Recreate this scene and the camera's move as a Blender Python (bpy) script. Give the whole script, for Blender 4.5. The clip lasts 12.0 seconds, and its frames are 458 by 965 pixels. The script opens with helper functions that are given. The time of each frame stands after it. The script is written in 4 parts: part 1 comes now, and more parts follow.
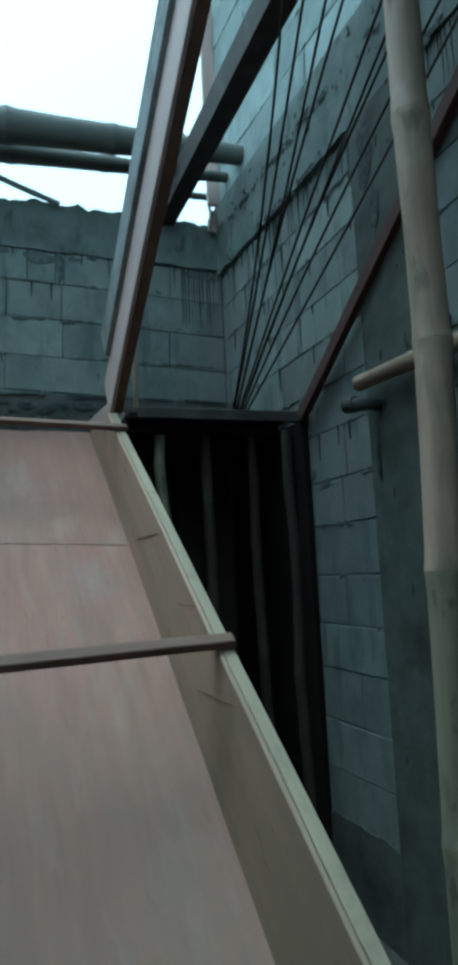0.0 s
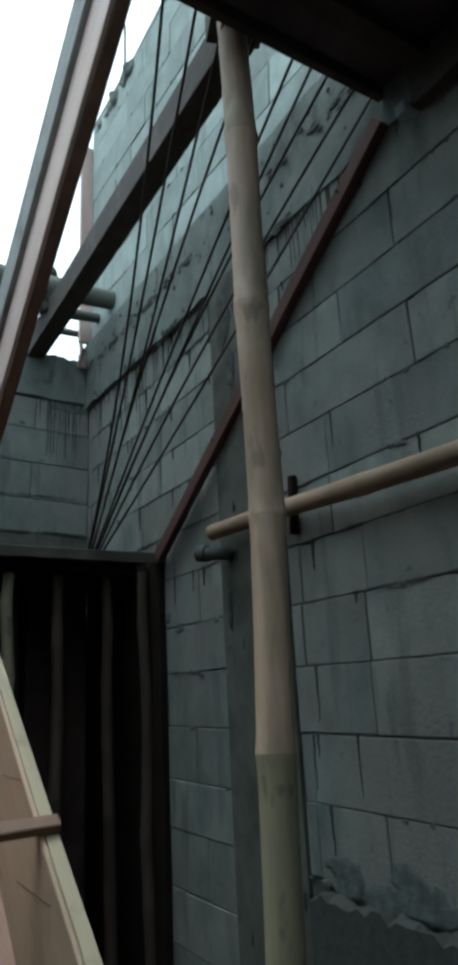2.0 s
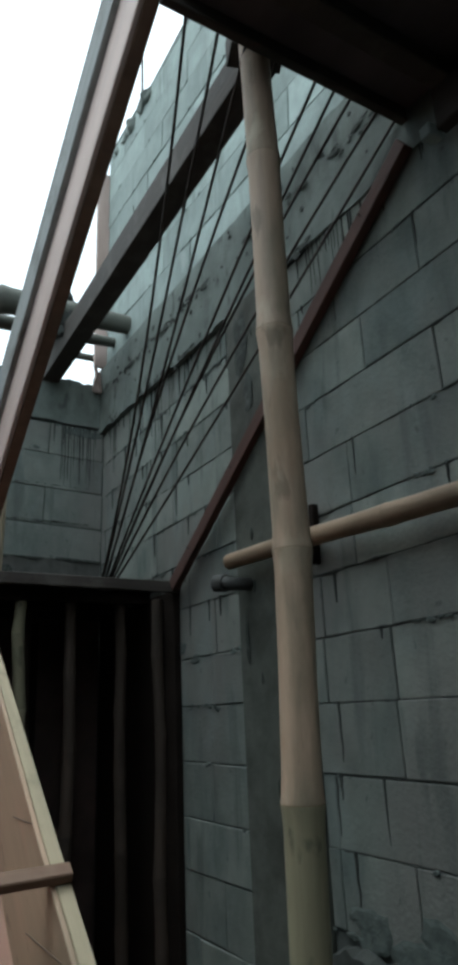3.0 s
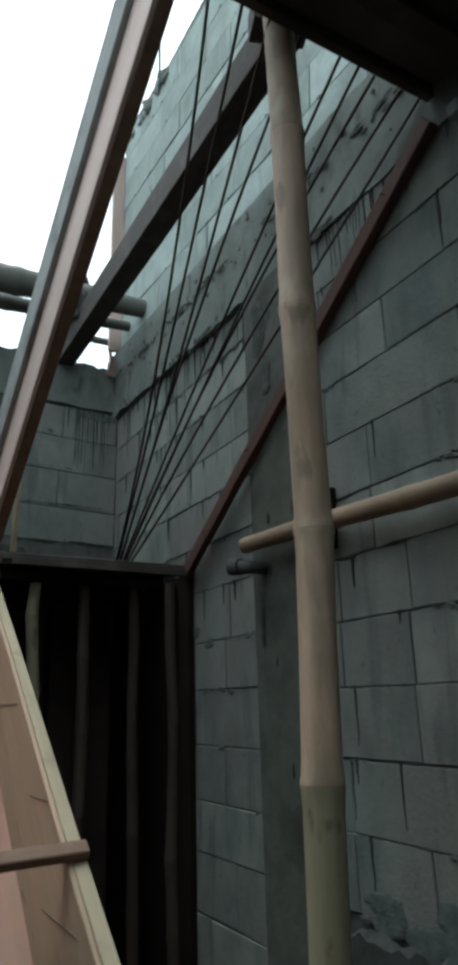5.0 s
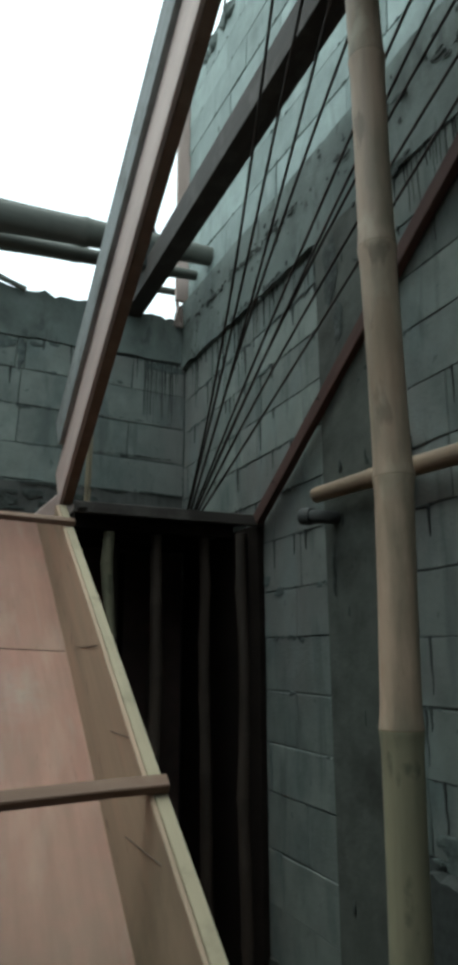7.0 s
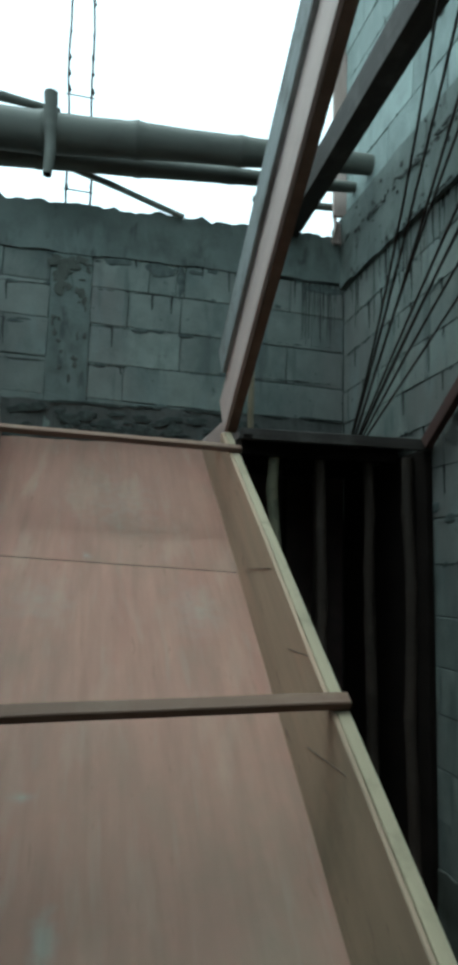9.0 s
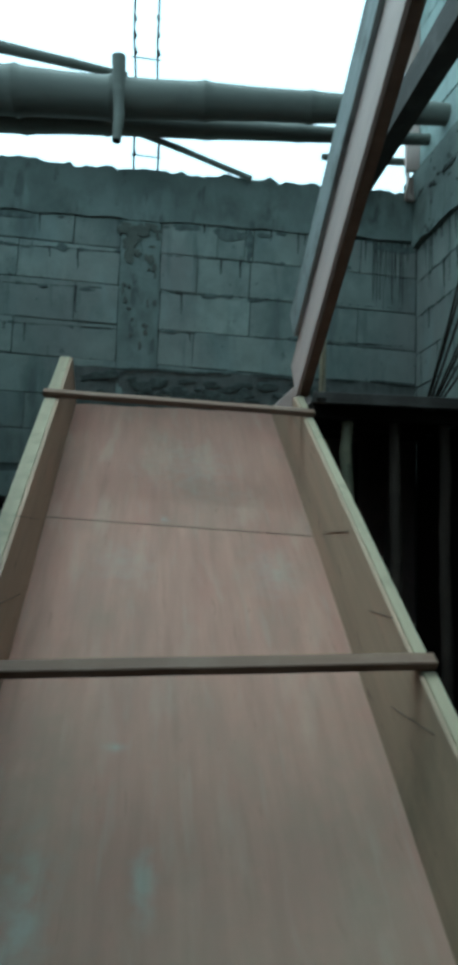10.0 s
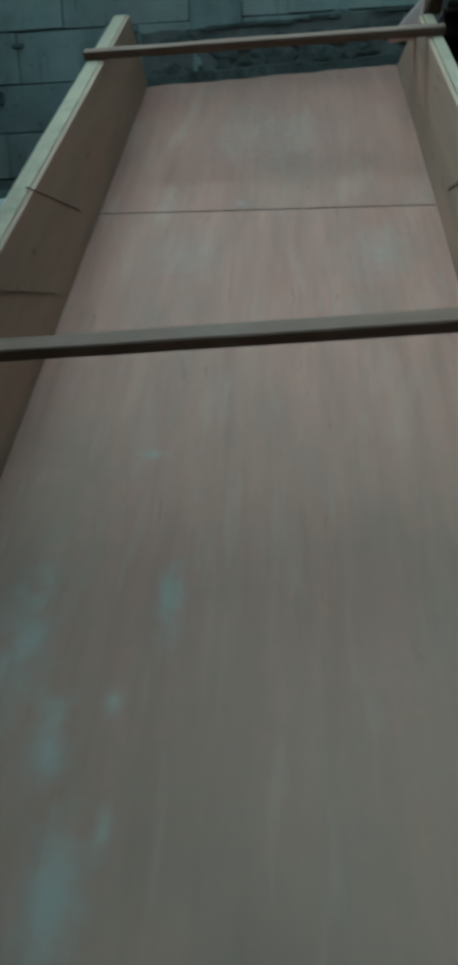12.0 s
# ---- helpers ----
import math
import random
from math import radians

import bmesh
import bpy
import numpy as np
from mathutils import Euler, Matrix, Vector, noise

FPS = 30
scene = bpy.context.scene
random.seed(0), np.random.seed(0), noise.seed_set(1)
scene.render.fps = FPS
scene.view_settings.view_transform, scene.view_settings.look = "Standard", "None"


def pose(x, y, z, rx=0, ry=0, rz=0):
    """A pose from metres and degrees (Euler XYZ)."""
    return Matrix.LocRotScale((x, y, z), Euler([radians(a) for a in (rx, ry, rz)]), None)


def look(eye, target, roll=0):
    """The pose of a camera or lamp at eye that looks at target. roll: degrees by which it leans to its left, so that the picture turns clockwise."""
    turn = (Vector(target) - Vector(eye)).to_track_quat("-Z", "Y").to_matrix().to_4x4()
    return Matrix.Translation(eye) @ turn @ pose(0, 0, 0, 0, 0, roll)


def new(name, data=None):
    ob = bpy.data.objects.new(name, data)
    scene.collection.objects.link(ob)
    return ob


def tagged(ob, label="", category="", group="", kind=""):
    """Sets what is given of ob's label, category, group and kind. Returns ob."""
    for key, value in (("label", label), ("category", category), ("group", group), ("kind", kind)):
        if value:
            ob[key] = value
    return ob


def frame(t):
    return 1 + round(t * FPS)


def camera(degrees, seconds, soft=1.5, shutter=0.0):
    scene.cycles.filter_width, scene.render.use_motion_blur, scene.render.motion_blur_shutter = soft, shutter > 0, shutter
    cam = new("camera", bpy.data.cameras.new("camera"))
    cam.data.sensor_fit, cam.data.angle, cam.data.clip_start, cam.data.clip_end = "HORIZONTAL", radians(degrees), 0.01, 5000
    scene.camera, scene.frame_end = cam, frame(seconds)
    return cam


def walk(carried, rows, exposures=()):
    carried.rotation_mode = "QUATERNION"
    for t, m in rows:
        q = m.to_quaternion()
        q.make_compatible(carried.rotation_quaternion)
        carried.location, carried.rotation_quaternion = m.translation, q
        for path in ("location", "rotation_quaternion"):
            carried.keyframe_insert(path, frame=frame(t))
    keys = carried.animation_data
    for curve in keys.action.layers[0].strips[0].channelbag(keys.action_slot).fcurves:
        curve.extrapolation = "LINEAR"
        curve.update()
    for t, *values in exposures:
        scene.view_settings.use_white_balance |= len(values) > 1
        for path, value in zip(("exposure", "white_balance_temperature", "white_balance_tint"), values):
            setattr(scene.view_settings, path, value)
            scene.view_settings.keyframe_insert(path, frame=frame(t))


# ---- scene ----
cam = camera(36.8, 12.0, soft=5.0, shutter=0.5)
PATH = [
    (0, (-1.451, 0.110, 1.187), (-0.755, 1.967, 1.445), -2.7),
    (0.5, (-1.444, 0.081, 1.195), (-0.723, 1.912, 1.555), -3.4),
    (1, (-1.420, 0.088, 1.241), (-0.555, 1.834, 1.691), -2.5),
    (1.5, (-1.386, 0.083, 1.286), (-0.385, 1.740, 1.790), -2.2),
    (2, (-1.372, 0.069, 1.300), (-0.368, 1.702, 1.871), -3.0),
    (2.5, (-1.362, 0.115, 1.338), (-0.381, 1.745, 1.955), -2.8),
    (4.5, (-1.375, 0.143, 1.333), (-0.419, 1.776, 1.982), -2.2),
    (5, (-1.375, 0.160, 1.323), (-0.428, 1.814, 1.929), -1.6),
    (5.5, (-1.377, 0.164, 1.322), (-0.436, 1.831, 1.899), -1.5),
    (6, (-1.374, 0.168, 1.318), (-0.454, 1.845, 1.901), -1.4),
    (6.5, (-1.381, 0.175, 1.315), (-0.517, 1.896, 1.855), -0.8),
    (8.5, (-1.445, 0.208, 1.308), (-0.917, 2.113, 1.613), 0.9),
    (9, (-1.468, 0.206, 1.315), (-1.059, 2.146, 1.575), 1.3),
    (9.5, (-1.503, 0.215, 1.309), (-1.174, 2.171, 1.559), 1.5),
    (10, (-1.533, 0.205, 1.297), (-1.289, 2.184, 1.461), 1.4),
    (10.5, (-1.567, 0.329, 1.230), (-1.487, 2.326, 1.304), 1.8),
    (11, (-1.446, 0.479, 1.132), (-1.604, 2.465, 0.958), 1.7),
    (11.5, (-1.289, 0.557, 1.086), (-1.582, 2.492, 0.674), -0.7),
    (12, (-1.258, 0.651, 1.040), (-1.483, 2.578, 0.554), -3.0),
]
EXPOSURES = [(0.0, -0.03, 4600, -20), (0.5, 0.0, 4600, -20), (1.0, 0.02, 4900, -17), (1.5, 0.05, 5200, -11), (2.5, 0.09, 5750, -3), (5.5, 0.06, 5850, -3), (6.5, 0.04, 5900, -6), (8.5, 0.02, 5500, -13), (9.5, 0.02, 5150, -19), (10.5, 0.04, 4700, -25), (11.0, -0.04, 4950, -19), (11.5, -0.08, 4850, -22), (12.0, -0.1, 4650, -25)]
walk(cam, [(t, look(eye, target, roll)) for t, eye, target, roll in PATH], EXPOSURES)

# ---- light ----
SKY, SUN = 0.52, 0.9
world = bpy.data.worlds.new("overcast_sky")
scene.world = world
world.use_nodes = True
wn = world.node_tree.nodes
sky = wn.new("ShaderNodeTexSky")
sky.sky_type = "NISHITA"
sky.sun_disc = False
sky.sun_elevation, sky.sun_rotation = radians(79), radians(282)
sky.dust_density, sky.air_density, sky.ozone_density = 5.0, 1.0, 1.0
wn["Background"].inputs["Strength"].default_value = SKY
grey = wn.new("ShaderNodeHueSaturation")
grey.inputs["Saturation"].default_value = 0.25
world.node_tree.links.new(sky.outputs["Color"], grey.inputs["Color"])
cloud = wn.new("ShaderNodeMix")
cloud.data_type = "RGBA"
cloud.inputs["Factor"].default_value = 0.6
cloud.inputs[7].default_value = (2.4, 2.45, 2.5, 1)
world.node_tree.links.new(grey.outputs["Color"], cloud.inputs[6])
world.node_tree.links.new(cloud.outputs[2], wn["Background"].inputs["Color"])
sun_data = bpy.data.lights.new("sun", "SUN")
sun_data.energy, sun_data.angle, sun_data.color = SUN, radians(45), (1.0, 0.98, 0.95)
sun = new("sun", sun_data)
sun.matrix_world = look((-3.3, 2.5, 12.0), (-1.0, 2.0, 0.0))


# ---- materials ----
def material(name, base, rough=0.85, vary=0.25, scale=6.0, stretch=(1, 1, 1), stain=None, stain_amount=0.4, stain_scale=2.0,
             bump=0.3, bump_scale=60.0, metal=0.0, rand=0.0, stain_stretch=(1, 1, 1)):
    """A two-scale procedural surface: grain, larger stains, fine relief and a shift from piece to piece."""
    m = bpy.data.materials.new(name)
    m.use_nodes = True
    t = m.node_tree
    n, link = t.nodes, t.links.new
    bsdf = n["Principled BSDF"]
    bsdf.inputs["Metallic"].default_value = metal
    bsdf.inputs["Specular IOR Level"].default_value = 0.3
    co = n.new("ShaderNodeTexCoord")
    info = n.new("ShaderNodeObjectInfo")
    shift = n.new("ShaderNodeVectorMath")
    shift.operation = "MULTIPLY_ADD"
    shift.inputs[1].default_value = (1, 1, 1)
    shift_amount = n.new("ShaderNodeMath")
    shift_amount.operation = "MULTIPLY"
    shift_amount.inputs[1].default_value = 37.0
    link(info.outputs["Random"], shift_amount.inputs[0])
    link(co.outputs["Object"], shift.inputs[0])
    link(shift_amount.outputs[0], shift.inputs[2])

    def tex(sc, st, detail=5.0):
        mp = n.new("ShaderNodeMapping")
        mp.inputs["Scale"].default_value = st
        link(shift.outputs[0], mp.inputs["Vector"])
        no = n.new("ShaderNodeTexNoise")
        no.inputs["Scale"].default_value, no.inputs["Detail"].default_value = sc, detail
        no.inputs["Roughness"].default_value = 0.6
        link(mp.outputs[0], no.inputs["Vector"])
        return no.outputs["Fac"]

    def ramp(fac, lo, hi, a, b):
        r = n.new("ShaderNodeMapRange")
        r.inputs["From Min"].default_value, r.inputs["From Max"].default_value = lo, hi
        r.inputs["To Min"].default_value, r.inputs["To Max"].default_value = a, b
        link(fac, r.inputs["Value"])
        return r.outputs[0]

    grain = tex(scale, stretch)
    value = ramp(grain, 0.25, 0.75, 1 - vary, 1 + vary)
    if rand:
        mul = n.new("ShaderNodeMath")
        mul.operation = "MULTIPLY"
        link(value, mul.inputs[0])
        link(ramp(info.outputs["Random"], 0, 1, 1 - rand, 1 + rand), mul.inputs[1])
        value = mul.outputs[0]
    hsv = n.new("ShaderNodeHueSaturation")
    hsv.inputs["Color"].default_value = (*base, 1)
    link(value, hsv.inputs["Value"])
    color = hsv.outputs["Color"]
    if stain:
        mix = n.new("ShaderNodeMix")
        mix.data_type = "RGBA"
        link(ramp(tex(stain_scale, stain_stretch, 7.0), 0.5, 0.68, 0.0, stain_amount), mix.inputs["Factor"])
        link(color, mix.inputs[6])
        mix.inputs[7].default_value = (*stain, 1)
        color = mix.outputs[2]
    link(color, bsdf.inputs["Base Color"])
    link(ramp(grain, 0.2, 0.8, rough - 0.1, min(1.0, rough + 0.1)), bsdf.inputs["Roughness"])
    if bump:
        b = n.new("ShaderNodeBump")
        b.inputs["Strength"].default_value, b.inputs["Distance"].default_value = bump, 0.004
        link(tex(bump_scale, stretch, 6.0), b.inputs["Height"])
        link(b.outputs["Normal"], bsdf.inputs["Normal"])
    return m


BLOCK = material("aerated_block", (0.186, 0.203, 0.183), 0.92, 0.24, 7, stain=(0.092, 0.114, 0.107), stain_amount=0.85, stain_scale=3.4, stain_stretch=(1.0, 1.0, 0.45), bump=0.7, bump_scale=70, rand=0.2)
# block colour lightened to stand for skylight on the upper wall
PALEBLOCK = material("brightened_block", (0.27, 0.315, 0.298), 0.92, 0.24, 7, stain=(0.17, 0.20, 0.19), stain_amount=0.7, stain_scale=3.4, stain_stretch=(1.0, 1.0, 0.45), bump=0.7, bump_scale=70, rand=0.2)
MORTAR = material("mortar", (0.08, 0.087, 0.082), 0.95, 0.3, 14, bump=0.8, bump_scale=40)
WET = material("mortar_drip", (0.05, 0.054, 0.05), 0.9, 0.3, 30, bump=0.6, bump_scale=50)
CONCRETE = material("cast_concrete", (0.146, 0.166, 0.152), 0.93, 0.22, 5, stain=(0.07, 0.08, 0.072), stain_amount=0.8, stain_scale=3.2, bump=0.9, bump_scale=28)
DAMP = material("damp_column_concrete", (0.088, 0.093, 0.080), 0.92, 0.3, 7, stain=(0.045, 0.045, 0.038), stain_amount=0.9, stain_scale=3.4, bump=0.8, bump_scale=30)
DARKDAB = material("wet_mortar", (0.045, 0.05, 0.045), 0.95, 0.45, 25, stain=(0.1, 0.11, 0.1), stain_amount=0.7, stain_scale=18, bump=0.6, bump_scale=60)
DAB = material("mortar_dab", (0.092, 0.107, 0.10), 0.95, 0.45, 25, stain=(0.12, 0.135, 0.125), stain_amount=0.7, stain_scale=18, bump=0.6, bump_scale=60)
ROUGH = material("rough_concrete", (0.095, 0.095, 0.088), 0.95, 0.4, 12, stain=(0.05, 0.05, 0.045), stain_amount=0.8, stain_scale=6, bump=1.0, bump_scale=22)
PLY = material("red_plywood", (0.50, 0.298, 0.232), 0.66, 0.15, 18, (1, 0.09, 1), stain=(0.41, 0.285, 0.22), stain_amount=0.75, stain_scale=3.6, stain_stretch=(1, 0.5, 1), bump=0.15, bump_scale=60, rand=0.05)
PLYSIDE = material("side_plywood", (0.33, 0.235, 0.165), 0.7, 0.22, 14, (1, 0.07, 1), stain=(0.2, 0.14, 0.1), stain_amount=0.5, stain_scale=2.5, stain_stretch=(1, 0.3, 1), bump=0.2, bump_scale=60)
LUMBER = material("pale_lumber", (0.30, 0.25, 0.172), 0.75, 0.25, 16, (1, 0.06, 1), stain=(0.19, 0.165, 0.11), stain_amount=0.8, stain_scale=9, bump=0.3, bump_scale=80)
BATTEN = material("brown_batten", (0.145, 0.09, 0.064), 0.75, 0.3, 16, (0.06, 1, 1), stain=(0.21, 0.15, 0.11), stain_amount=0.5, stain_scale=6, bump=0.3, bump_scale=80)
# skylight on the stringer's upper plank is put into this grey
SKYLITWOOD = material("skylit_grey_timber", (0.22, 0.225, 0.22), 0.85, 0.3, 14, (1, 0.06, 1), stain=(0.08, 0.07, 0.06), stain_amount=0.6, stain_scale=6, bump=0.5, bump_scale=70)
PALEPLY = material("pale_pink_plywood", (0.46, 0.36, 0.325), 0.7, 0.16, 11, (1, 0.07, 1), stain=(0.3, 0.22, 0.18), stain_amount=0.5, stain_scale=2.6, stain_stretch=(1, 0.3, 1), bump=0.2, bump_scale=60)
DARKWOOD = material("dark_timber", (0.05, 0.042, 0.037), 0.85, 0.35, 14, (1, 0.06, 1), stain=(0.11, 0.10, 0.09), stain_amount=0.5, stain_scale=7, bump=0.5, bump_scale=70)
REDWOOD = material("red_timber", (0.088, 0.046, 0.038), 0.8, 0.3, 14, (1, 0.06, 1), stain=(0.08, 0.045, 0.04), stain_amount=0.6, stain_scale=6, bump=0.4, bump_scale=70)
BAMBOO = material("dry_bamboo", (0.37, 0.27, 0.197), 0.62, 0.3, 30, (1, 1, 0.05), stain=(0.17, 0.15, 0.105), stain_amount=0.8, stain_scale=7, stain_stretch=(1, 1, 0.3), bump=0.25, bump_scale=60, rand=0.14)
BROWNBAMBOO = material("brown_bamboo", (0.25, 0.18, 0.122), 0.65, 0.3, 26, (1, 1, 0.06), stain=(0.12, 0.09, 0.06), stain_amount=0.7, stain_scale=8, stain_stretch=(1, 1, 0.35), bump=0.25, bump_scale=60)
MOULDY = material("mouldy_bamboo", (0.275, 0.248, 0.165), 0.75, 0.25, 24, (1, 1, 0.07), stain=(0.14, 0.13, 0.09), stain_amount=0.8, stain_scale=8, stain_stretch=(1, 1, 0.4), bump=0.3, bump_scale=60, rand=0.1)
GREYBAMBOO = material("grey_bamboo", (0.2, 0.205, 0.175), 0.75, 0.28, 24, (1, 1, 0.07), stain=(0.10, 0.105, 0.09), stain_amount=0.8, stain_scale=8, stain_stretch=(1, 1, 0.4), bump=0.3, bump_scale=60)
OLDBAMBOO = material("weathered_bamboo", (0.105, 0.108, 0.094), 0.7, 0.3, 9, (1, 1, 0.08), stain=(0.07, 0.07, 0.06), stain_amount=0.6, stain_scale=4, bump=0.2, bump_scale=60)
NODE = material("bamboo_node", (0.2, 0.15, 0.09), 0.75, 0.25, 20, bump=0.3)
STEEL = material("rusty_rebar", (0.05, 0.04, 0.035), 0.65, 0.35, 40, metal=0.4, bump=0.3, bump_scale=120)
PVC = material("grey_pvc", (0.06, 0.06, 0.058), 0.8, 0.15, 12, stain=(0.1, 0.1, 0.09), stain_amount=0.6, stain_scale=9, bump=0.05)
WHITEPVC = material("white_pvc", (0.6, 0.62, 0.6), 0.45, 0.12, 12, stain=(0.3, 0.3, 0.28), stain_amount=0.5, stain_scale=9, bump=0.05)
DIRT = material("packed_earth", (0.07, 0.063, 0.052), 0.97, 0.35, 7, stain=(0.12, 0.115, 0.105), stain_amount=0.5, stain_scale=1.7, bump=1.0, bump_scale=25)
# near-black colours holding the shade under the landing and in the wall slot
SHADEPLY = material("shade_black_ply", (0.018, 0.014, 0.012), 0.85, 0.35, 6, (1, 0.15, 1), stain=(0.02, 0.016, 0.014), stain_amount=0.5, stain_scale=2.5, bump=0.2)
SHADEBROWN = material("shade_brown_ply", (0.085, 0.062, 0.054), 0.85, 0.35, 6, (1, 0.15, 1), stain=(0.05, 0.038, 0.034), stain_amount=0.5, stain_scale=2.5, bump=0.2)
# bamboo darkened to paint in the shade around the landing props
PROP = material("shaded_bamboo", (0.052, 0.038, 0.030), 0.75, 0.3, 9, (1, 1, 0.08), stain=(0.022, 0.018, 0.014), stain_amount=0.6, stain_scale=4, bump=0.2)
SHADEPLY.node_tree.nodes["Principled BSDF"].inputs["Specular IOR Level"].default_value = 0.04
SOFFIT = material("stained_soffit_ply", (0.075, 0.062, 0.066), 0.8, 0.35, 6, (1, 0.15, 1), stain=(0.05, 0.032, 0.03), stain_amount=0.5, stain_scale=2.5, bump=0.2)


def smear(m, spots):
    """Dried cement smears on a sheet: soft round marks broken up by noise, at places in the sheet's own metres."""
    t = m.node_tree
    n, link = t.nodes, t.links.new
    bsdf = n["Principled BSDF"]
    color = bsdf.inputs["Base Color"].links[0].from_socket
    co = n.new("ShaderNodeTexCoord")
    no = n.new("ShaderNodeTexNoise")
    no.inputs["Scale"].default_value, no.inputs["Detail"].default_value = 20, 7
    link(co.outputs["Object"], no.inputs["Vector"])
    for x, u, rx, ru, amount, tone in spots:
        mp = n.new("ShaderNodeMapping")
        mp.vector_type = "TEXTURE"
        mp.inputs["Location"].default_value, mp.inputs["Scale"].default_value = (x, u, 0), (rx, ru, 1)
        link(co.outputs["Object"], mp.inputs["Vector"])
        gr = n.new("ShaderNodeTexGradient")
        gr.gradient_type = "SPHERICAL"
        link(mp.outputs[0], gr.inputs["Vector"])
        mul = n.new("ShaderNodeMath")
        mul.operation, mul.use_clamp = "MULTIPLY_ADD", True
        link(gr.outputs["Fac"], mul.inputs[0])
        mul.inputs[1].default_value = amount * 1.6
        dip = n.new("ShaderNodeMath")
        dip.operation = "MULTIPLY_ADD"
        link(no.outputs["Fac"], dip.inputs[0])
        dip.inputs[1].default_value, dip.inputs[2].default_value = (2.4, -1.35) if rx < 0.12 else (0.9, -0.55)
        link(dip.outputs[0], mul.inputs[2])
        cut = n.new("ShaderNodeMath")
        cut.operation = "MULTIPLY"
        link(mul.outputs[0], cut.inputs[0])
        link(gr.outputs["Fac"], cut.inputs[1])
        mix = n.new("ShaderNodeMix")
        mix.data_type = "RGBA"
        link(cut.outputs[0], mix.inputs["Factor"])
        link(color, mix.inputs[6])
        mix.inputs[7].default_value = (*tone, 1)
        color = mix.outputs[2]
    link(color, bsdf.inputs["Base Color"])


def streaks(m, layers, axis=1, place=False):
    """Irregular long marks along one axis, each layer of its own tone, width and cover; place: run on from piece to piece."""
    t = m.node_tree
    n, link = t.nodes, t.links.new
    bsdf = n["Principled BSDF"]
    color = bsdf.inputs["Base Color"].links[0].from_socket
    co = n.new("ShaderNodeNewGeometry").outputs["Position"] if place else n.new("ShaderNodeTexCoord").outputs["Object"]
    for k, (scale, long, lo, hi, amount, tone) in enumerate(layers):
        mp = n.new("ShaderNodeMapping")
        mp.inputs["Location"].default_value, mp.inputs["Scale"].default_value = (3.7 * k, 1.9 * k, 0), [long if i == axis else 1 for i in range(3)]
        link(co, mp.inputs["Vector"])
        no = n.new("ShaderNodeTexNoise")
        no.inputs["Scale"].default_value, no.inputs["Detail"].default_value = scale, 4
        no.inputs["Distortion"].default_value = 0.3
        link(mp.outputs[0], no.inputs["Vector"])
        r = n.new("ShaderNodeMapRange")
        r.inputs["From Min"].default_value, r.inputs["From Max"].default_value, r.inputs["To Max"].default_value = lo, hi, amount
        link(no.outputs["Fac"], r.inputs["Value"])
        mix = n.new("ShaderNodeMix")
        mix.data_type = "RGBA"
        link(r.outputs[0], mix.inputs["Factor"])
        link(color, mix.inputs[6])
        mix.inputs[7].default_value = (*tone, 1)
        color = mix.outputs[2]
    link(color, bsdf.inputs["Base Color"])


streaks(PLY, [(5.0, 0.35, 0.52, 0.66, 0.4, (0.50, 0.26, 0.21)), (14.0, 0.12, 0.58, 0.72, 0.25, (0.32, 0.20, 0.15)), (9.0, 0.22, 0.56, 0.68, 0.4, (0.58, 0.43, 0.34)), (34.0, 0.2, 0.66, 0.72, 0.3, (0.26, 0.16, 0.12))])
streaks(PLYSIDE, [(7.0, 0.2, 0.54, 0.66, 0.45, (0.40, 0.24, 0.17)), (30.0, 0.25, 0.64, 0.72, 0.6, (0.15, 0.10, 0.075))])
streaks(BLOCK, [(1.1, 0.8, 0.48, 0.62, 0.6, (0.182, 0.172, 0.160)), (5.0, 0.5, 0.56, 0.70, 0.45, (0.215, 0.25, 0.238)), (11.0, 0.16, 0.58, 0.70, 0.6, (0.085, 0.098, 0.092)), (26.0, 0.8, 0.66, 0.74, 0.6, (0.07, 0.08, 0.075))], 2, True)
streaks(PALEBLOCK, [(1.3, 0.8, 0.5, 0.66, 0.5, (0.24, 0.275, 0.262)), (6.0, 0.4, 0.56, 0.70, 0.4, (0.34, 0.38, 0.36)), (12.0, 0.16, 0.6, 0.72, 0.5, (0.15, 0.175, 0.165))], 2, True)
streaks(CONCRETE, [(2.2, 0.7, 0.5, 0.64, 0.6, (0.085, 0.10, 0.093)), (9.0, 0.3, 0.56, 0.68, 0.5, (0.19, 0.215, 0.20)), (16.0, 0.3, 0.6, 0.7, 0.7, (0.06, 0.068, 0.062))], 2, True)
streaks(BAMBOO, [(9.0, 0.35, 0.52, 0.66, 0.55, (0.30, 0.19, 0.12)), (22.0, 0.3, 0.62, 0.70, 0.6, (0.13, 0.10, 0.07)), (14.0, 0.5, 0.58, 0.70, 0.4, (0.46, 0.40, 0.30))], 2, True)
streaks(MOULDY, [(12.0, 0.4, 0.54, 0.66, 0.5, (0.17, 0.18, 0.12)), (30.0, 0.5, 0.60, 0.70, 0.6, (0.09, 0.085, 0.06))], 2, True)
CEMENT, GRIME = (0.47, 0.455, 0.40), (0.388, 0.292, 0.224)
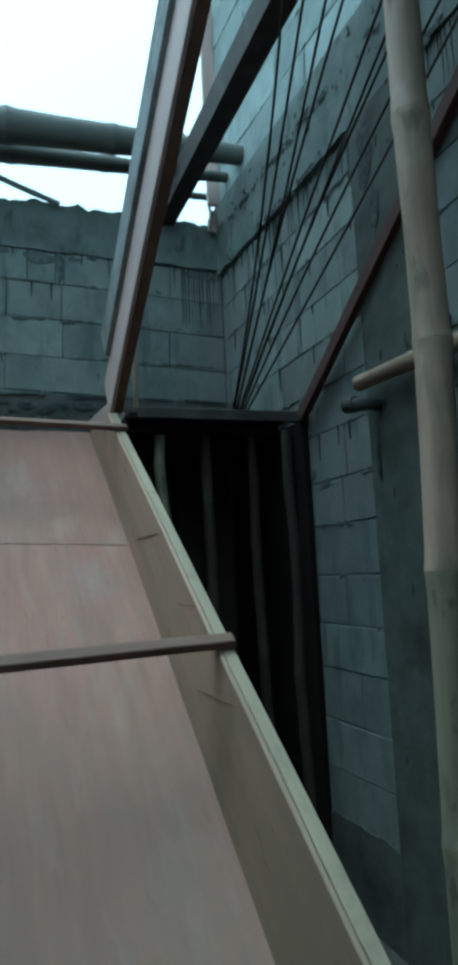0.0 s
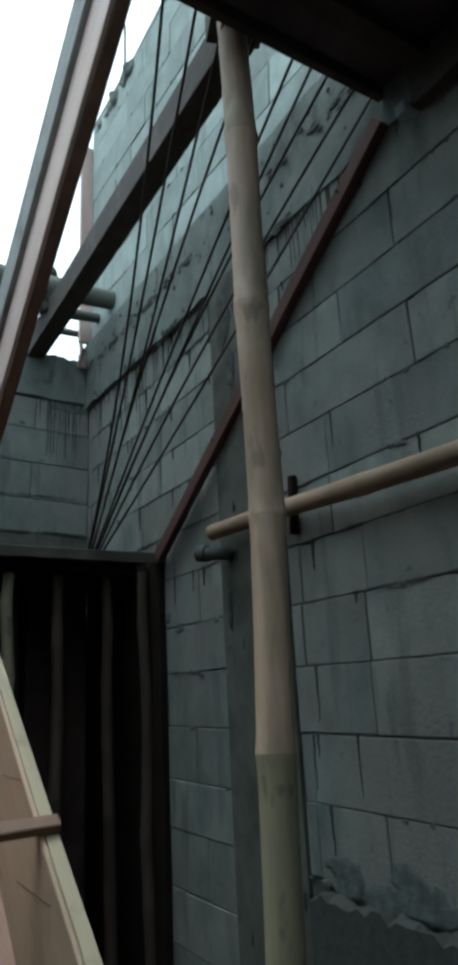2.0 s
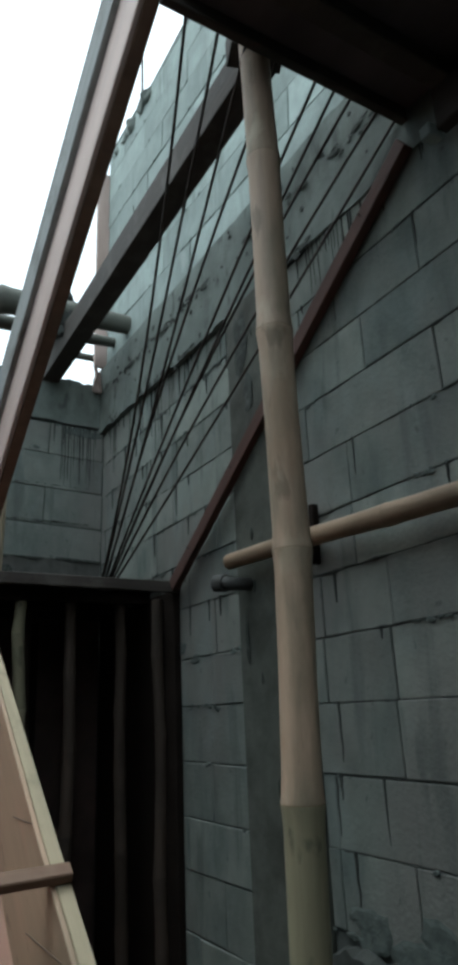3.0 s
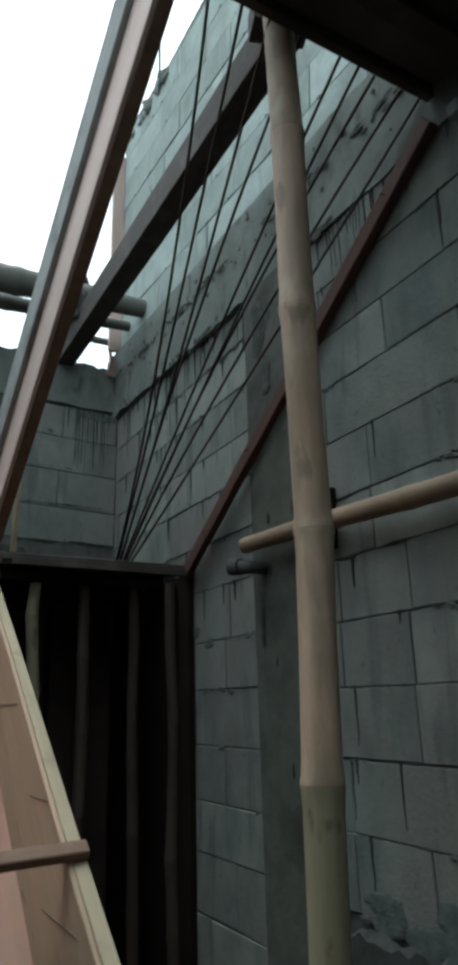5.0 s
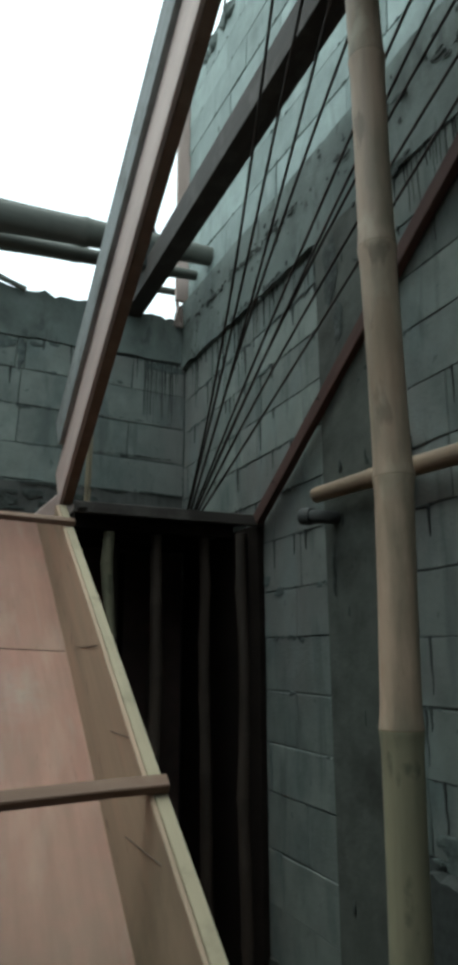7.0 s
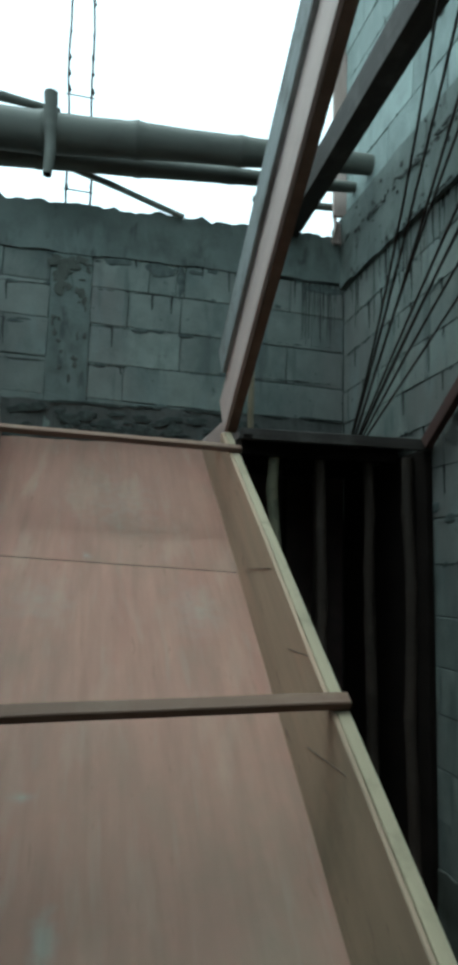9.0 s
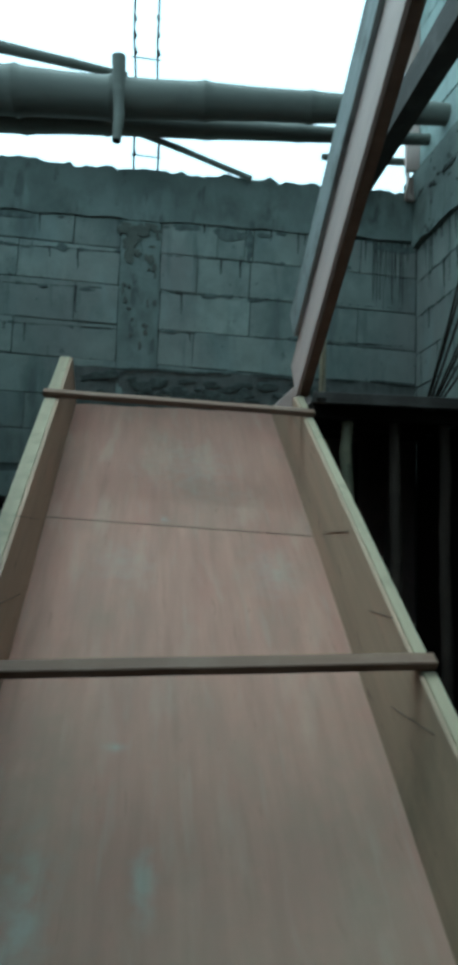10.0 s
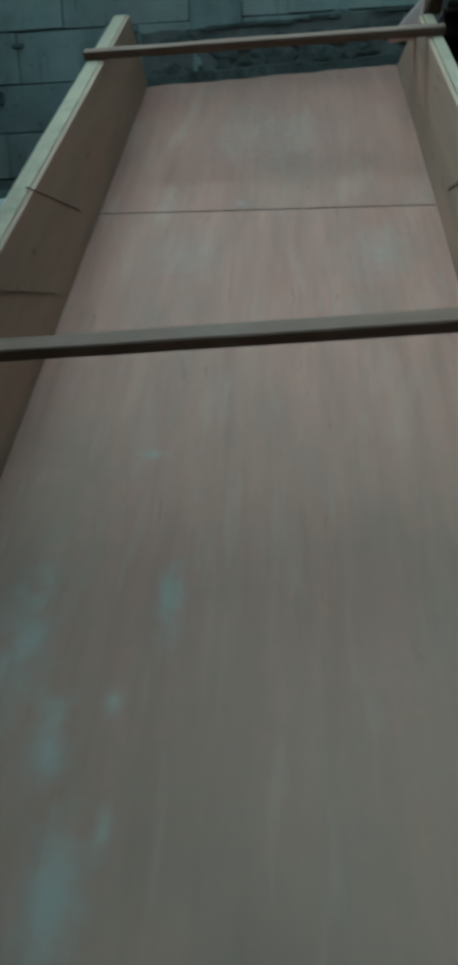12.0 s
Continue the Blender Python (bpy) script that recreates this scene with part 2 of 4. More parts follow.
smear(PLYSIDE, [(0.5, -2.2, 0.8, 1.5, 1.0, (0.235, 0.19, 0.13)), (-0.52, -1.9, 0.6, 1.2, 0.9, (0.22, 0.175, 0.12)), (0.5, -1.3, 0.5, 0.25, 0.5, (0.18, 0.15, 0.1))])
smear(PLY, [(0.05, -2.2, 1.5, 1.9, 0.85, GRIME), (-0.45, -1.4, 0.35, 1.1, 0.6, GRIME), (0.35, -1.5, 0.35, 0.9, 0.5, GRIME),
            (-0.157, -1.435, 0.045, 0.15, 0.9, CEMENT), (-0.227, -1.627, 0.03, 0.06, 0.7, CEMENT), (-0.27, -1.91, 0.08, 0.17, 1.0, CEMENT), (-0.405, -1.51, 0.10, 0.3, 0.6, CEMENT), (-0.319, -1.7, 0.06, 0.14, 0.7, CEMENT), (-0.21, -1.82, 0.03, 0.06, 0.6, CEMENT), (-0.233, -1.07, 0.05, 0.03, 0.8, CEMENT),
            (0.05, 0.5, 0.4, 0.6, 0.18, CEMENT), (-0.25, -0.25, 0.2, 0.25, 0.3, CEMENT), (0.3, -0.3, 0.2, 0.3, 0.3, CEMENT), (-0.1, 0.05, 0.04, 0.04, 0.5, CEMENT)])
streaks(PLY, [(17.0, 0.1, 0.54, 0.70, 0.2, (0.29, 0.195, 0.15)), (6.0, 0.3, 0.53, 0.66, 0.3, (0.46, 0.28, 0.225)), (24.0, 0.12, 0.58, 0.7, 0.3, (0.50, 0.40, 0.32))])


# ---- builders ----
def mesh(name, bm, mat, smooth=False):
    me = bpy.data.meshes.new(name)
    bm.normal_update()
    bm.to_mesh(me)
    bm.free()
    me.materials.append(mat)
    if smooth:
        me.polygons.foreach_set("use_smooth", [True] * len(me.polygons))
    return me


def part(name, bm, mat, parent=None, label="", at=None, smooth=False):
    ob = new(name, mesh(name, bm, mat, smooth))
    if parent:
        ob.parent = parent
    if at is not None:
        ob.matrix_basis = at
    return tagged(ob, label)


def thing(name, label, category, group="", at=None, kind=""):
    ob = new(name)
    ob.empty_display_size = 0.1
    if at is not None:
        ob.matrix_basis = at
    return tagged(ob, label, category, group, kind)


def box(x0, x1, y0, y1, z0, z1, bevel=0.004, bm=None, jag=0.0, cuts=0):
    """A box with bevelled, optionally wobbling, edges."""
    bm = bm or bmesh.new()
    made = bmesh.ops.create_cube(bm, size=1.0)["verts"]
    for v in made:
        v.co = Vector((x0 + (v.co.x + 0.5) * (x1 - x0), y0 + (v.co.y + 0.5) * (y1 - y0), z0 + (v.co.z + 0.5) * (z1 - z0)))
    if cuts:
        edges = {e for v in made for e in v.link_edges}
        size = (x1 - x0, y1 - y0, z1 - z0)
        axis = size.index(max(size))
        long_edges = [e for e in edges if abs(e.verts[0].co[axis] - e.verts[1].co[axis]) > 0.9 * size[axis]]
        bmesh.ops.subdivide_edges(bm, edges=long_edges, cuts=cuts, use_grid_fill=True)
    if bevel:
        edges = [e for e in bm.edges if len(e.link_faces) == 2 and e.calc_face_angle(0) > 1.0]
        bmesh.ops.bevel(bm, geom=edges, offset=bevel, segments=1, affect="EDGES")
    if jag:
        for v in bm.verts:
            v.co += noise.noise_vector(v.co * 7.0) * jag + noise.noise_vector(v.co * 23.0) * jag * 0.5
    return bm


def along(p0, p1):
    """A pose at p0 whose local y runs to p1, with x level."""
    d = (Vector(p1) - Vector(p0)).normalized()
    x = d.cross(Vector((0, 0, 1)))
    x = x.normalized() if x.length > 1e-4 else Vector((1, 0, 0))
    z = x.cross(d)
    m = Matrix((x, d, z)).transposed().to_4x4()
    m.translation = Vector(p0)
    return m


def plank(name, p0, p1, wide, high, mat, parent=None, label="", bevel=0.003, wob=0.0):
    """A sawn timber from p0 to p1; wide across, high at right angles to that."""
    n = (Vector(p1) - Vector(p0)).length
    bm = box(-wide / 2, wide / 2, 0, n, -high / 2, high / 2, bevel, cuts=6 if wob else 0, jag=wob)
    return part(name, bm, mat, parent, label, along(p0, p1))


def tube(points, radii, sides=14, cap=True, bm=None):
    """A round bar through points, with a radius at each."""
    bm = bm or bmesh.new()
    pts = [Vector(p) for p in points]
    rings = []
    for i, p in enumerate(pts):
        d = (pts[min(i + 1, len(pts) - 1)] - pts[max(i - 1, 0)]).normalized()
        a = d.orthogonal().normalized() if not rings else (ref - d * ref.dot(d)).normalized()
        ref = a
        b = d.cross(a)
        rings.append([bm.verts.new(p + (a * math.cos(k * math.tau / sides) + b * math.sin(k * math.tau / sides)) * radii[i]) for k in range(sides)])
    for r0, r1 in zip(rings, rings[1:]):
        for k in range(sides):
            bm.faces.new((r0[k], r0[(k + 1) % sides], r1[(k + 1) % sides], r1[k]))
    if cap:
        bm.faces.new(rings[0][::-1])
        bm.faces.new(rings[-1])
    return bm


def bamboo(name, p0, p1, r0, r1, label, category, group="", mat=BAMBOO, nodes=None, step=0.38, bend=0.012, seed=1, low_mat=None, low_count=0, sway=()):
    """A bamboo culm: swollen nodes with a dark ring, thicker at one end, slightly crooked, its ends open."""
    rnd = random.Random(seed)
    p0, p1 = Vector(p0), Vector(p1)
    n = (p1 - p0).length
    q = (p1 - p0).to_track_quat("Z", "X").to_matrix().to_4x4()
    q.translation = p0
    root = thing(name, label, category, group, q)
    if nodes is None:
        nodes, s = [], step * rnd.uniform(0.3, 0.9)
        while s < n - 0.03:
            nodes.append(s)
            s += step * rnd.uniform(0.85, 1.15)
    off = {s: Vector((rnd.uniform(-bend, bend), rnd.uniform(-bend, bend), 0)) for s in nodes}
    for s, dx in zip(nodes, sway):
        off[s] = q.to_3x3().inverted() @ Vector((dx, 0, 0))
    keys = [0.0] + sorted(nodes) + [n]

    def centre(s):
        for a, b in zip(keys, keys[1:]):
            if a <= s <= b + 1e-6:
                f = (s - a) / max(b - a, 1e-6)
                return off.get(a, Vector()) * (1 - f) + off.get(b, Vector()) * f + Vector((0, 0, s))
        return Vector((0, 0, s))

    cuts = [0.0] + sorted(nodes) + [n]
    for c0, c1 in zip(cuts, cuts[1:]):
        L = c1 - c0
        marks = [c0, c0 + min(0.004, L / 8), c0 + min(0.014, L / 6), c0 + min(0.045, L / 4), c0 + L / 2, c1 - min(0.045, L / 4), c1 - min(0.014, L / 6), c1 - min(0.004, L / 8), c1]
        pts, rad = [], []
        for s in marks:
            r = r0 + (r1 - r0) * s / n
            near = min((abs(s - k) for k in nodes), default=1)
            r *= 1.085 if near < 0.006 else (1.05 if near < 0.016 else (1.0 if near < 0.05 else 0.97))
            pts.append(centre(s))
            rad.append(r)
        bm = tube(pts, rad, 18, cap=False)
        for s, sign in ((0.0, 1), (n, -1)):
            if s not in (c0, c1):
                continue
            c = centre(s)
            rim = [v for v in bm.verts if abs(v.co.z - s) < 1e-5]
            if len(rim) == 18:
                rim.sort(key=lambda v: math.atan2(v.co.y - c.y, v.co.x - c.x))
                inner = [bm.verts.new(c + (v.co - c) * 0.78) for v in rim]
                deep = [bm.verts.new(c + (v.co - c) * 0.76 + Vector((0, 0, sign * 0.02))) for v in rim]
                for k in range(18):
                    j = (k + 1) % 18
                    bm.faces.new((rim[k], rim[j], inner[j], inner[k]))
                    bm.faces.new((inner[k], inner[j], deep[j], deep[k]))
                bm.faces.new(deep)
        bmesh.ops.recalc_face_normals(bm, faces=bm.faces)
        part("internode", bm, low_mat if low_mat and cuts.index(c0) < low_count else mat, root, smooth=True)
    for s in nodes:
        r = (r0 + (r1 - r0) * s / n) * 1.08
        c = centre(s)
        up = Vector((0, 0, 0.0025))
        part("node_ring", tube([c - up, c, c + up], [r * 0.985, r * 1.012, r * 0.985], 18), NODE if mat is BAMBOO else mat, root, "dark ring at a joint", smooth=True)
    return root


# ---- ground and enclosing structure ----
FLOOR = -0.25
XR, XC, YF = 0.0, 0.02, 4.0
bm = bmesh.new()
bmesh.ops.create_grid(bm, x_segments=110, y_segments=110, size=1.0)
for v in bm.verts:
    gx, gy = v.co.x, v.co.y
    v.co = Vector((6 * gx + 294 * gx ** 7 - 1.5, 6 * gy + 294 * gy ** 7 + 1.5, 0))
    v.co.z = FLOOR + 0.03 * noise.noise(v.co * 1.4) + 0.015 * noise.noise(v.co * 6) + (0.10 * max(0.0, noise.noise(v.co * 3.1)) if v.co.x > -0.8 else 0.0)
tagged(part("ground", bm, DIRT, smooth=True), "packed earth floor littered with building rubble", "ground", kind="structure")


def wall(name, x0, x1, y0, y1, z0, z1, mat, label, jag=0.0):
    ob = part(name, box(x0, x1, y0, y1, z0, z1, 0.0, cuts=20 if jag else 0, jag=jag), mat)
    return tagged(ob, label, "wall", kind="structure")


wall_east = wall("wall_east", XR + 0.006, 0.14, -2.6, 1.96, FLOOR - 0.1, 2.99, MORTAR, "grey aerated block wall with smeared mortar joints")
wall_east_rear = wall("wall_east_rear", XC + 0.006, 0.14, 2.33, YF, FLOOR - 0.1, 3.02, MORTAR, "grey aerated block wall behind the stair landing")
wall_north = wall("wall_north", -4.2, 0.14, YF + 0.006, YF + 0.13, 1.62, 3.07, MORTAR, "grey aerated block wall below a concrete ring beam")
wall_upper = wall("wall_east_upper", 0.016, 0.14, -2.6, 3.93, 3.2, 5.16, MORTAR, "upper storey wall of aerated blocks, coloured lighter for the skylight")
# two unseen walls, added to close the stairwell and limit its light
wall("wall_west", -4.35, -4.2, -2.6, 4.2, FLOOR - 0.1, 3.35, CONCRETE, "unseen side wall added to limit light in the stairwell")
wall("wall_south", -4.35, 0.14, -2.75, -2.6, FLOOR - 0.1, 3.07, CONCRETE, "unseen rear wall added to limit light in the stairwell")
# an unseen closed room, added so the lower opening stays dark
wall("wall_back_room", -4.35, 0.3, 7.4, 7.55, FLOOR - 0.1, 1.75, ROUGH, "rear wall of an unseen room added to keep the opening dark")
wall("wall_back_room_east", 0.14, 0.3, YF + 0.13, 7.4, FLOOR - 0.1, 1.75, ROUGH, "side wall of an unseen room added to keep the opening dark")
wall("wall_back_room_west", -4.35, -4.2, 4.2, 7.4, FLOOR - 0.1, 1.75, ROUGH, "side wall of an unseen room added to keep the opening dark")
tagged(part("ceiling_back_room", box(-4.35, 0.3, YF + 0.13, 7.55, 1.75, 1.9, 0), ROUGH), "ceiling of an unseen room added to keep the opening dark", "ceiling", kind="structure")


def ring(name, x0, x1, y0, y1, z0, z1, label, rough_top=0.02, mat=CONCRETE, rise=0.0):
    """A cast beam with a lumpy top and bulging faces."""
    bm = bmesh.new()
    long_x = (x1 - x0) > (y1 - y0)
    n = int((x1 - x0 if long_x else y1 - y0) / 0.03)
    prof = [(0, 0), (0, 0.33), (0, 0.66), (0, 1), (0.33, 1), (0.66, 1), (1, 1), (1, 0)]
    rows = []
    for i in range(n + 1):
        f = i / n
        r = []
        for a, b in prof:
            p = Vector((x0 + f * (x1 - x0), y0 + a * (y1 - y0), z0 + b * (z1 - z0))) if long_x else Vector((x0 + a * (x1 - x0), y0 + f * (y1 - y0), z0 + b * (z1 - z0)))
            p.z += rise * f * (y1 - y0)
            p += noise.noise_vector(p * 9) * 0.005
            if b == 1:
                p.z += rough_top * (0.35 * noise.noise(p * 4) + 0.6 * noise.noise(p * 17) + 0.5 * noise.noise(p * 41))
            elif b == 0:
                p.z += 0.012 * noise.noise(p * 8)
            r.append(bm.verts.new(p))
        rows.append(r)
    for r0, r1 in zip(rows, rows[1:]):
        for k in range(8):
            bm.faces.new((r0[k], r0[(k + 1) % 8], r1[(k + 1) % 8], r1[k]))
    bm.faces.new(rows[0])
    bm.faces.new(rows[-1][::-1])
    bmesh.ops.recalc_face_normals(bm, faces=bm.faces)
    return tagged(part(name, bm, mat), label, "beam", kind="structure")


ring("beam_north", -4.2, 0.0, YF - 0.012, YF + 0.14, 3.08, 3.375, "cast concrete ring beam with a crumbly top edge", 0.036)
ring("beam_east", -0.008, 0.15, -2.6, YF + 0.14, 2.75, 3.19, "cast concrete ring beam along the block wall", 0.008, rise=0.045)
ring("beam_north_low", -4.2, 0.02, YF - 0.05, YF + 0.14, 1.50, 1.63, "concrete lintel under the block wall", 0.01)
ring("column_east", -0.010, 0.14, 1.952, 2.38, FLOOR - 0.1, 2.98, "cast concrete column flush with the block wall", 0.0, DAMP)
ring("plinth_east", -0.05, 0.14, -2.6, 1.9, FLOOR - 0.1, 0.72, "rough dark concrete foundation beam at the wall base", 0.04, WET)
ring("plinth_east_rear", 0.012, 0.14, 2.382, YF, FLOOR - 0.1, 0.142, "rough dark concrete foundation under the block wall", 0.02, DAMP)
pillar = box(-1.71, -1.487, YF - 0.008, YF + 0.12, 1.63, 3.075, 0.004, cuts=24, jag=0.006)
tagged(part("column_north", pillar, CONCRETE), "concrete column cast between the wall blocks", "column", kind="structure")

# the upper floor's formwork
slab = tagged(part("slab_upper", box(-0.80, -0.013, -2.6, 1.235, 3.055, 3.24, 0.004, cuts=20, jag=0.004), SOFFIT), "dark stained upper floor formwork seen from below", "slab", kind="structure")
part("edge_board", box(-0.83, -0.014, 1.24, 1.268, 3.025, 3.46, 0.003), DARKWOOD, slab, "dark edge board of the slab form")
for k in range(5):
    y = 1.05 - 0.62 * k
    part("joist", box(-0.80, -0.014, y, y + 0.06, 2.995, 3.053, 0.003), DARKWOOD, slab)
part("ledger", box(-0.052, -0.013, -2.6, 1.12, 2.86, 2.992, 0.003, cuts=12, jag=0.003), DARKWOOD, slab, "dark ledger timber along the wall")
part("edge_scrap", box(-0.075, -0.03, 1.125, 1.165, 2.845, 2.885, 0.004, jag=0.012), PALEBLOCK, slab, "pale crumpled scrap stuck under the slab form")
# three unseen slabs, added only to hold back skylight
tagged(part("slab_rear", box(-4.2, -0.84, -2.6, -1.7, 3.09, 3.24, 0.004), SOFFIT), "unseen slab added to block skylight behind the stairwell", "slab", kind="structure")
tagged(part("slab_west", box(-4.2, -2.62, 2.01, 3.4, 3.09, 3.24, 0.004), SOFFIT), "unseen slab added to block skylight beside the stairwell", "slab", kind="structure")
tagged(part("slab_west_rear", box(-4.2, -2.05, -1.69, 2.0, 3.09, 3.24, 0.004), SOFFIT), "unseen slab added to block skylight beside the stairwell", "slab", kind="structure")


EAST_Z = (0.75, 0.953, 1.153, 1.352, 1.55, 1.745, 1.938, 2.14, 2.34, 2.531, 2.728)
REAR_Z = (0.942, 1.154, 1.37, 1.567, 1.788, 1.99, 2.2, 2.395, 2.615, 2.825)


def blob(bm, axis, face, c, z, ra, rz, rnd, thick=0.0012):
    """A ragged dab of mortar stuck to a wall face."""
    n = 14
    ph = rnd.uniform(0, 50)
    rim, mid = [], []
    for i in range(n):
        a = i * math.tau / n
        k = 1 + 0.55 * noise.noise(Vector((math.cos(a) * 1.3 + ph, math.sin(a) * 1.3, ph))) + rnd.uniform(-0.15, 0.15)
        for lst, f, d in ((rim, 1.0, -0.0015), (mid, 0.7, thick * rnd.uniform(0.5, 1.2))):
            o, h = c + math.cos(a) * ra * k * f, z + math.sin(a) * rz * k * f
            lst.append(bm.verts.new((face - d, o, h) if axis == "y" else (o, face - d, h)))
    for i in range(n):
        j = (i + 1) % n
        bm.faces.new((rim[i], rim[j], mid[j], mid[i]))
    bm.faces.new(mid)


def dabs(name, host, axis, face, spots, label, mat=DAB):
    bm = bmesh.new()
    rnd = random.Random(len(spots) * 7 + 1)
    for c, z, ra, rz in spots:
        blob(bm, axis, face, c, z, ra, rz, rnd)
    bmesh.ops.recalc_face_normals(bm, faces=bm.faces)
    tagged(part(name, bm, mat, host, label), kind="stuff")


rnd = random.Random(21)
col_spots = [(-1.655 + rnd.gauss(0, 0.022), 2.93 + rnd.gauss(0, 0.05), rnd.uniform(0.006, 0.024), rnd.uniform(0.01, 0.035)) for _ in range(30)]
col_spots += [(rnd.uniform(-1.7, -1.5), 3.05 - abs(rnd.gauss(0, 0.03)), rnd.uniform(0.008, 0.035), rnd.uniform(0.006, 0.025)) for _ in range(26)]
col_spots += [(rnd.uniform(-1.69, -1.5), rnd.uniform(2.3, 2.95), rnd.uniform(0.004, 0.02), rnd.uniform(0.006, 0.03)) for _ in range(24)]
dabs("wet_patch", bpy.data.objects["column_north"], "x", YF - 0.016, col_spots, "dark damp patches of rough concrete", DAMP)
spots = [(-1.12, 3.04, 0.07, 0.04), (-0.98, 2.985, 0.022, 0.1), (-1.06, 3.03, 0.05, 0.035), (-2.03, 2.89, 0.03, 0.025), (-0.12, 3.03, 0.12, 0.03), (-1.35, 3.06, 0.09, 0.02), (-2.3, 3.06, 0.14, 0.018)]
band = []
band += [(-2.645, 2.76, 0.022, 0.2), (-2.64, 2.42, 0.014, 0.2), (-2.65, 2.16, 0.022, 0.1), (-2.618, 2.03, 0.03, 0.035), (-2.6, 2.985, 0.10, 0.03)]
dabs("wet_patch", wall_north, "x", YF - 0.005, band, "dark damp mortar smeared on the blocks", DARKDAB)
spots += [(rnd.uniform(-3.0, -0.05), rnd.choice((3.06, 3.06, 2.89, 2.67, 2.452, 2.235)) + rnd.uniform(-0.012, 0.006), rnd.uniform(0.012, 0.05), rnd.uniform(0.005, 0.014)) for _ in range(60)]
dabs("mortar_dab", wall_north, "x", YF - 0.004, spots, "rough dark mortar dabs on the block wall")
spots = []
for _ in range(26):
    c, z = rnd.uniform(0.5, 1.9), rnd.choice(EAST_Z)
    spots += [(c + rnd.gauss(0, 0.04), z + rnd.gauss(-0.003, 0.004), rnd.uniform(0.004, 0.02), rnd.uniform(0.003, 0.009)) for _ in range(rnd.randrange(2, 7))]
spots += [(rnd.uniform(1.15, 1.85), rnd.uniform(0.70, 0.80), rnd.uniform(0.03, 0.1), rnd.uniform(0.02, 0.05)) for _ in range(16)]
dabs("mortar_dab", wall_east, "y", -0.004, spots, "rough dark mortar dabs on the block wall")
spots = []
for _ in range(34):
    c, z = rnd.uniform(2.4, 3.95), rnd.choice(REAR_Z)
    spots += [(c + rnd.gauss(0, 0.05), z + rnd.gauss(-0.003, 0.005), rnd.uniform(0.004, 0.024), rnd.uniform(0.003, 0.01)) for _ in range(rnd.randrange(2, 7))]
spots += [(2.38, 1.80, 0.05, 0.06), (2.36, 1.70, 0.03, 0.09), (2.95, 1.62, 0.06, 0.03), (2.80, 1.56, 0.05, 0.02), (2.4, 1.52, 0.03, 0.06)]
dabs("mortar_dab", wall_east_rear, "y", XC - 0.004, spots, "rough dark mortar dabs on the block wall")
spots = [(rnd.uniform(1.3, 3.9), 3.40 + 0.21 * rnd.randrange(1, 8), rnd.uniform(0.005, 0.022), rnd.uniform(0.002, 0.006)) for _ in range(60)]
spots = [(c, z + 0.08 * (c - 2.5), a, b) for c, z, a, b in spots]
dabs("mortar_dab", wall_upper, "y", 0.005, spots, "rough dark mortar dabs on the upper wall")
ring_east = bpy.data.objects["beam_east"]
spots = [(rnd.uniform(1.3, 3.9), rnd.uniform(2.95, 3.36), rnd.uniform(0.003, 0.016), rnd.uniform(0.003, 0.014)) for _ in range(60)]
for _ in range(30):
    c, z = rnd.uniform(1.3, 3.9), rnd.choice((2.945, 3.20, 3.21))
    spots += [(c + rnd.gauss(0, 0.06), z + rnd.gauss(0, 0.012), rnd.uniform(0.005, 0.028), rnd.uniform(0.003, 0.014)) for _ in range(rnd.randrange(3, 8))]
spots = [(c, z + 0.045 * (c - 1.6), a, b) for c, z, a, b in spots]
dabs("mortar_dab", ring_east, "y", -0.0135, spots, "dark honeycomb pits and dabs on the concrete", DARKDAB)
col_east = bpy.data.objects["column_east"]
spots = [(rnd.uniform(1.92, 2.32), rnd.uniform(0.4, 2.95), rnd.uniform(0.003, 0.01), rnd.uniform(0.006, 0.035)) for _ in range(26)] + [(2.27, 2.8, 0.05, 0.16), (2.22, 2.55, 0.03, 0.08), (2.32, 1.6, 0.01, 0.1)]
dabs("mortar_dab", col_east, "y", -0.016, spots, "dark honeycomb pits in the concrete", DARKDAB)

fillet = box(-1.93, -0.78, YF - 0.035, YF - 0.006, 1.99, 2.05, 0.004, cuts=70, jag=0.012)
stain_strip = box(-1.93, 0.012, YF - 0.014, YF + 0.002, 1.94, 2.222, 0.0, cuts=130, jag=0.012)
tagged(part("mortar_smear", stain_strip, ROUGH), "rough mortar band smeared along the wall above the stair form", "mortar", kind="structure")
rnd = random.Random(33)
spots = [(rnd.uniform(-1.9, -0.5), 2.05 + 0.13 * rnd.random() ** 1.3, rnd.uniform(0.012, 0.06), rnd.uniform(0.008, 0.03)) for _ in range(75)]
spots += [(rnd.uniform(-1.92, -0.02), 2.22 + rnd.uniform(-0.008, 0.004), rnd.uniform(0.02, 0.07), rnd.uniform(0.004, 0.01)) for _ in range(40)]
dabs("wet_patch", bpy.data.objects["mortar_smear"], "x", YF - 0.024, spots, "black damp blotches in the rough mortar", DARKDAB)
tagged(part("mortar_fillet", fillet, DARKDAB), "ragged dark mortar line where the stair form meets the wall", "mortar", kind="structure")

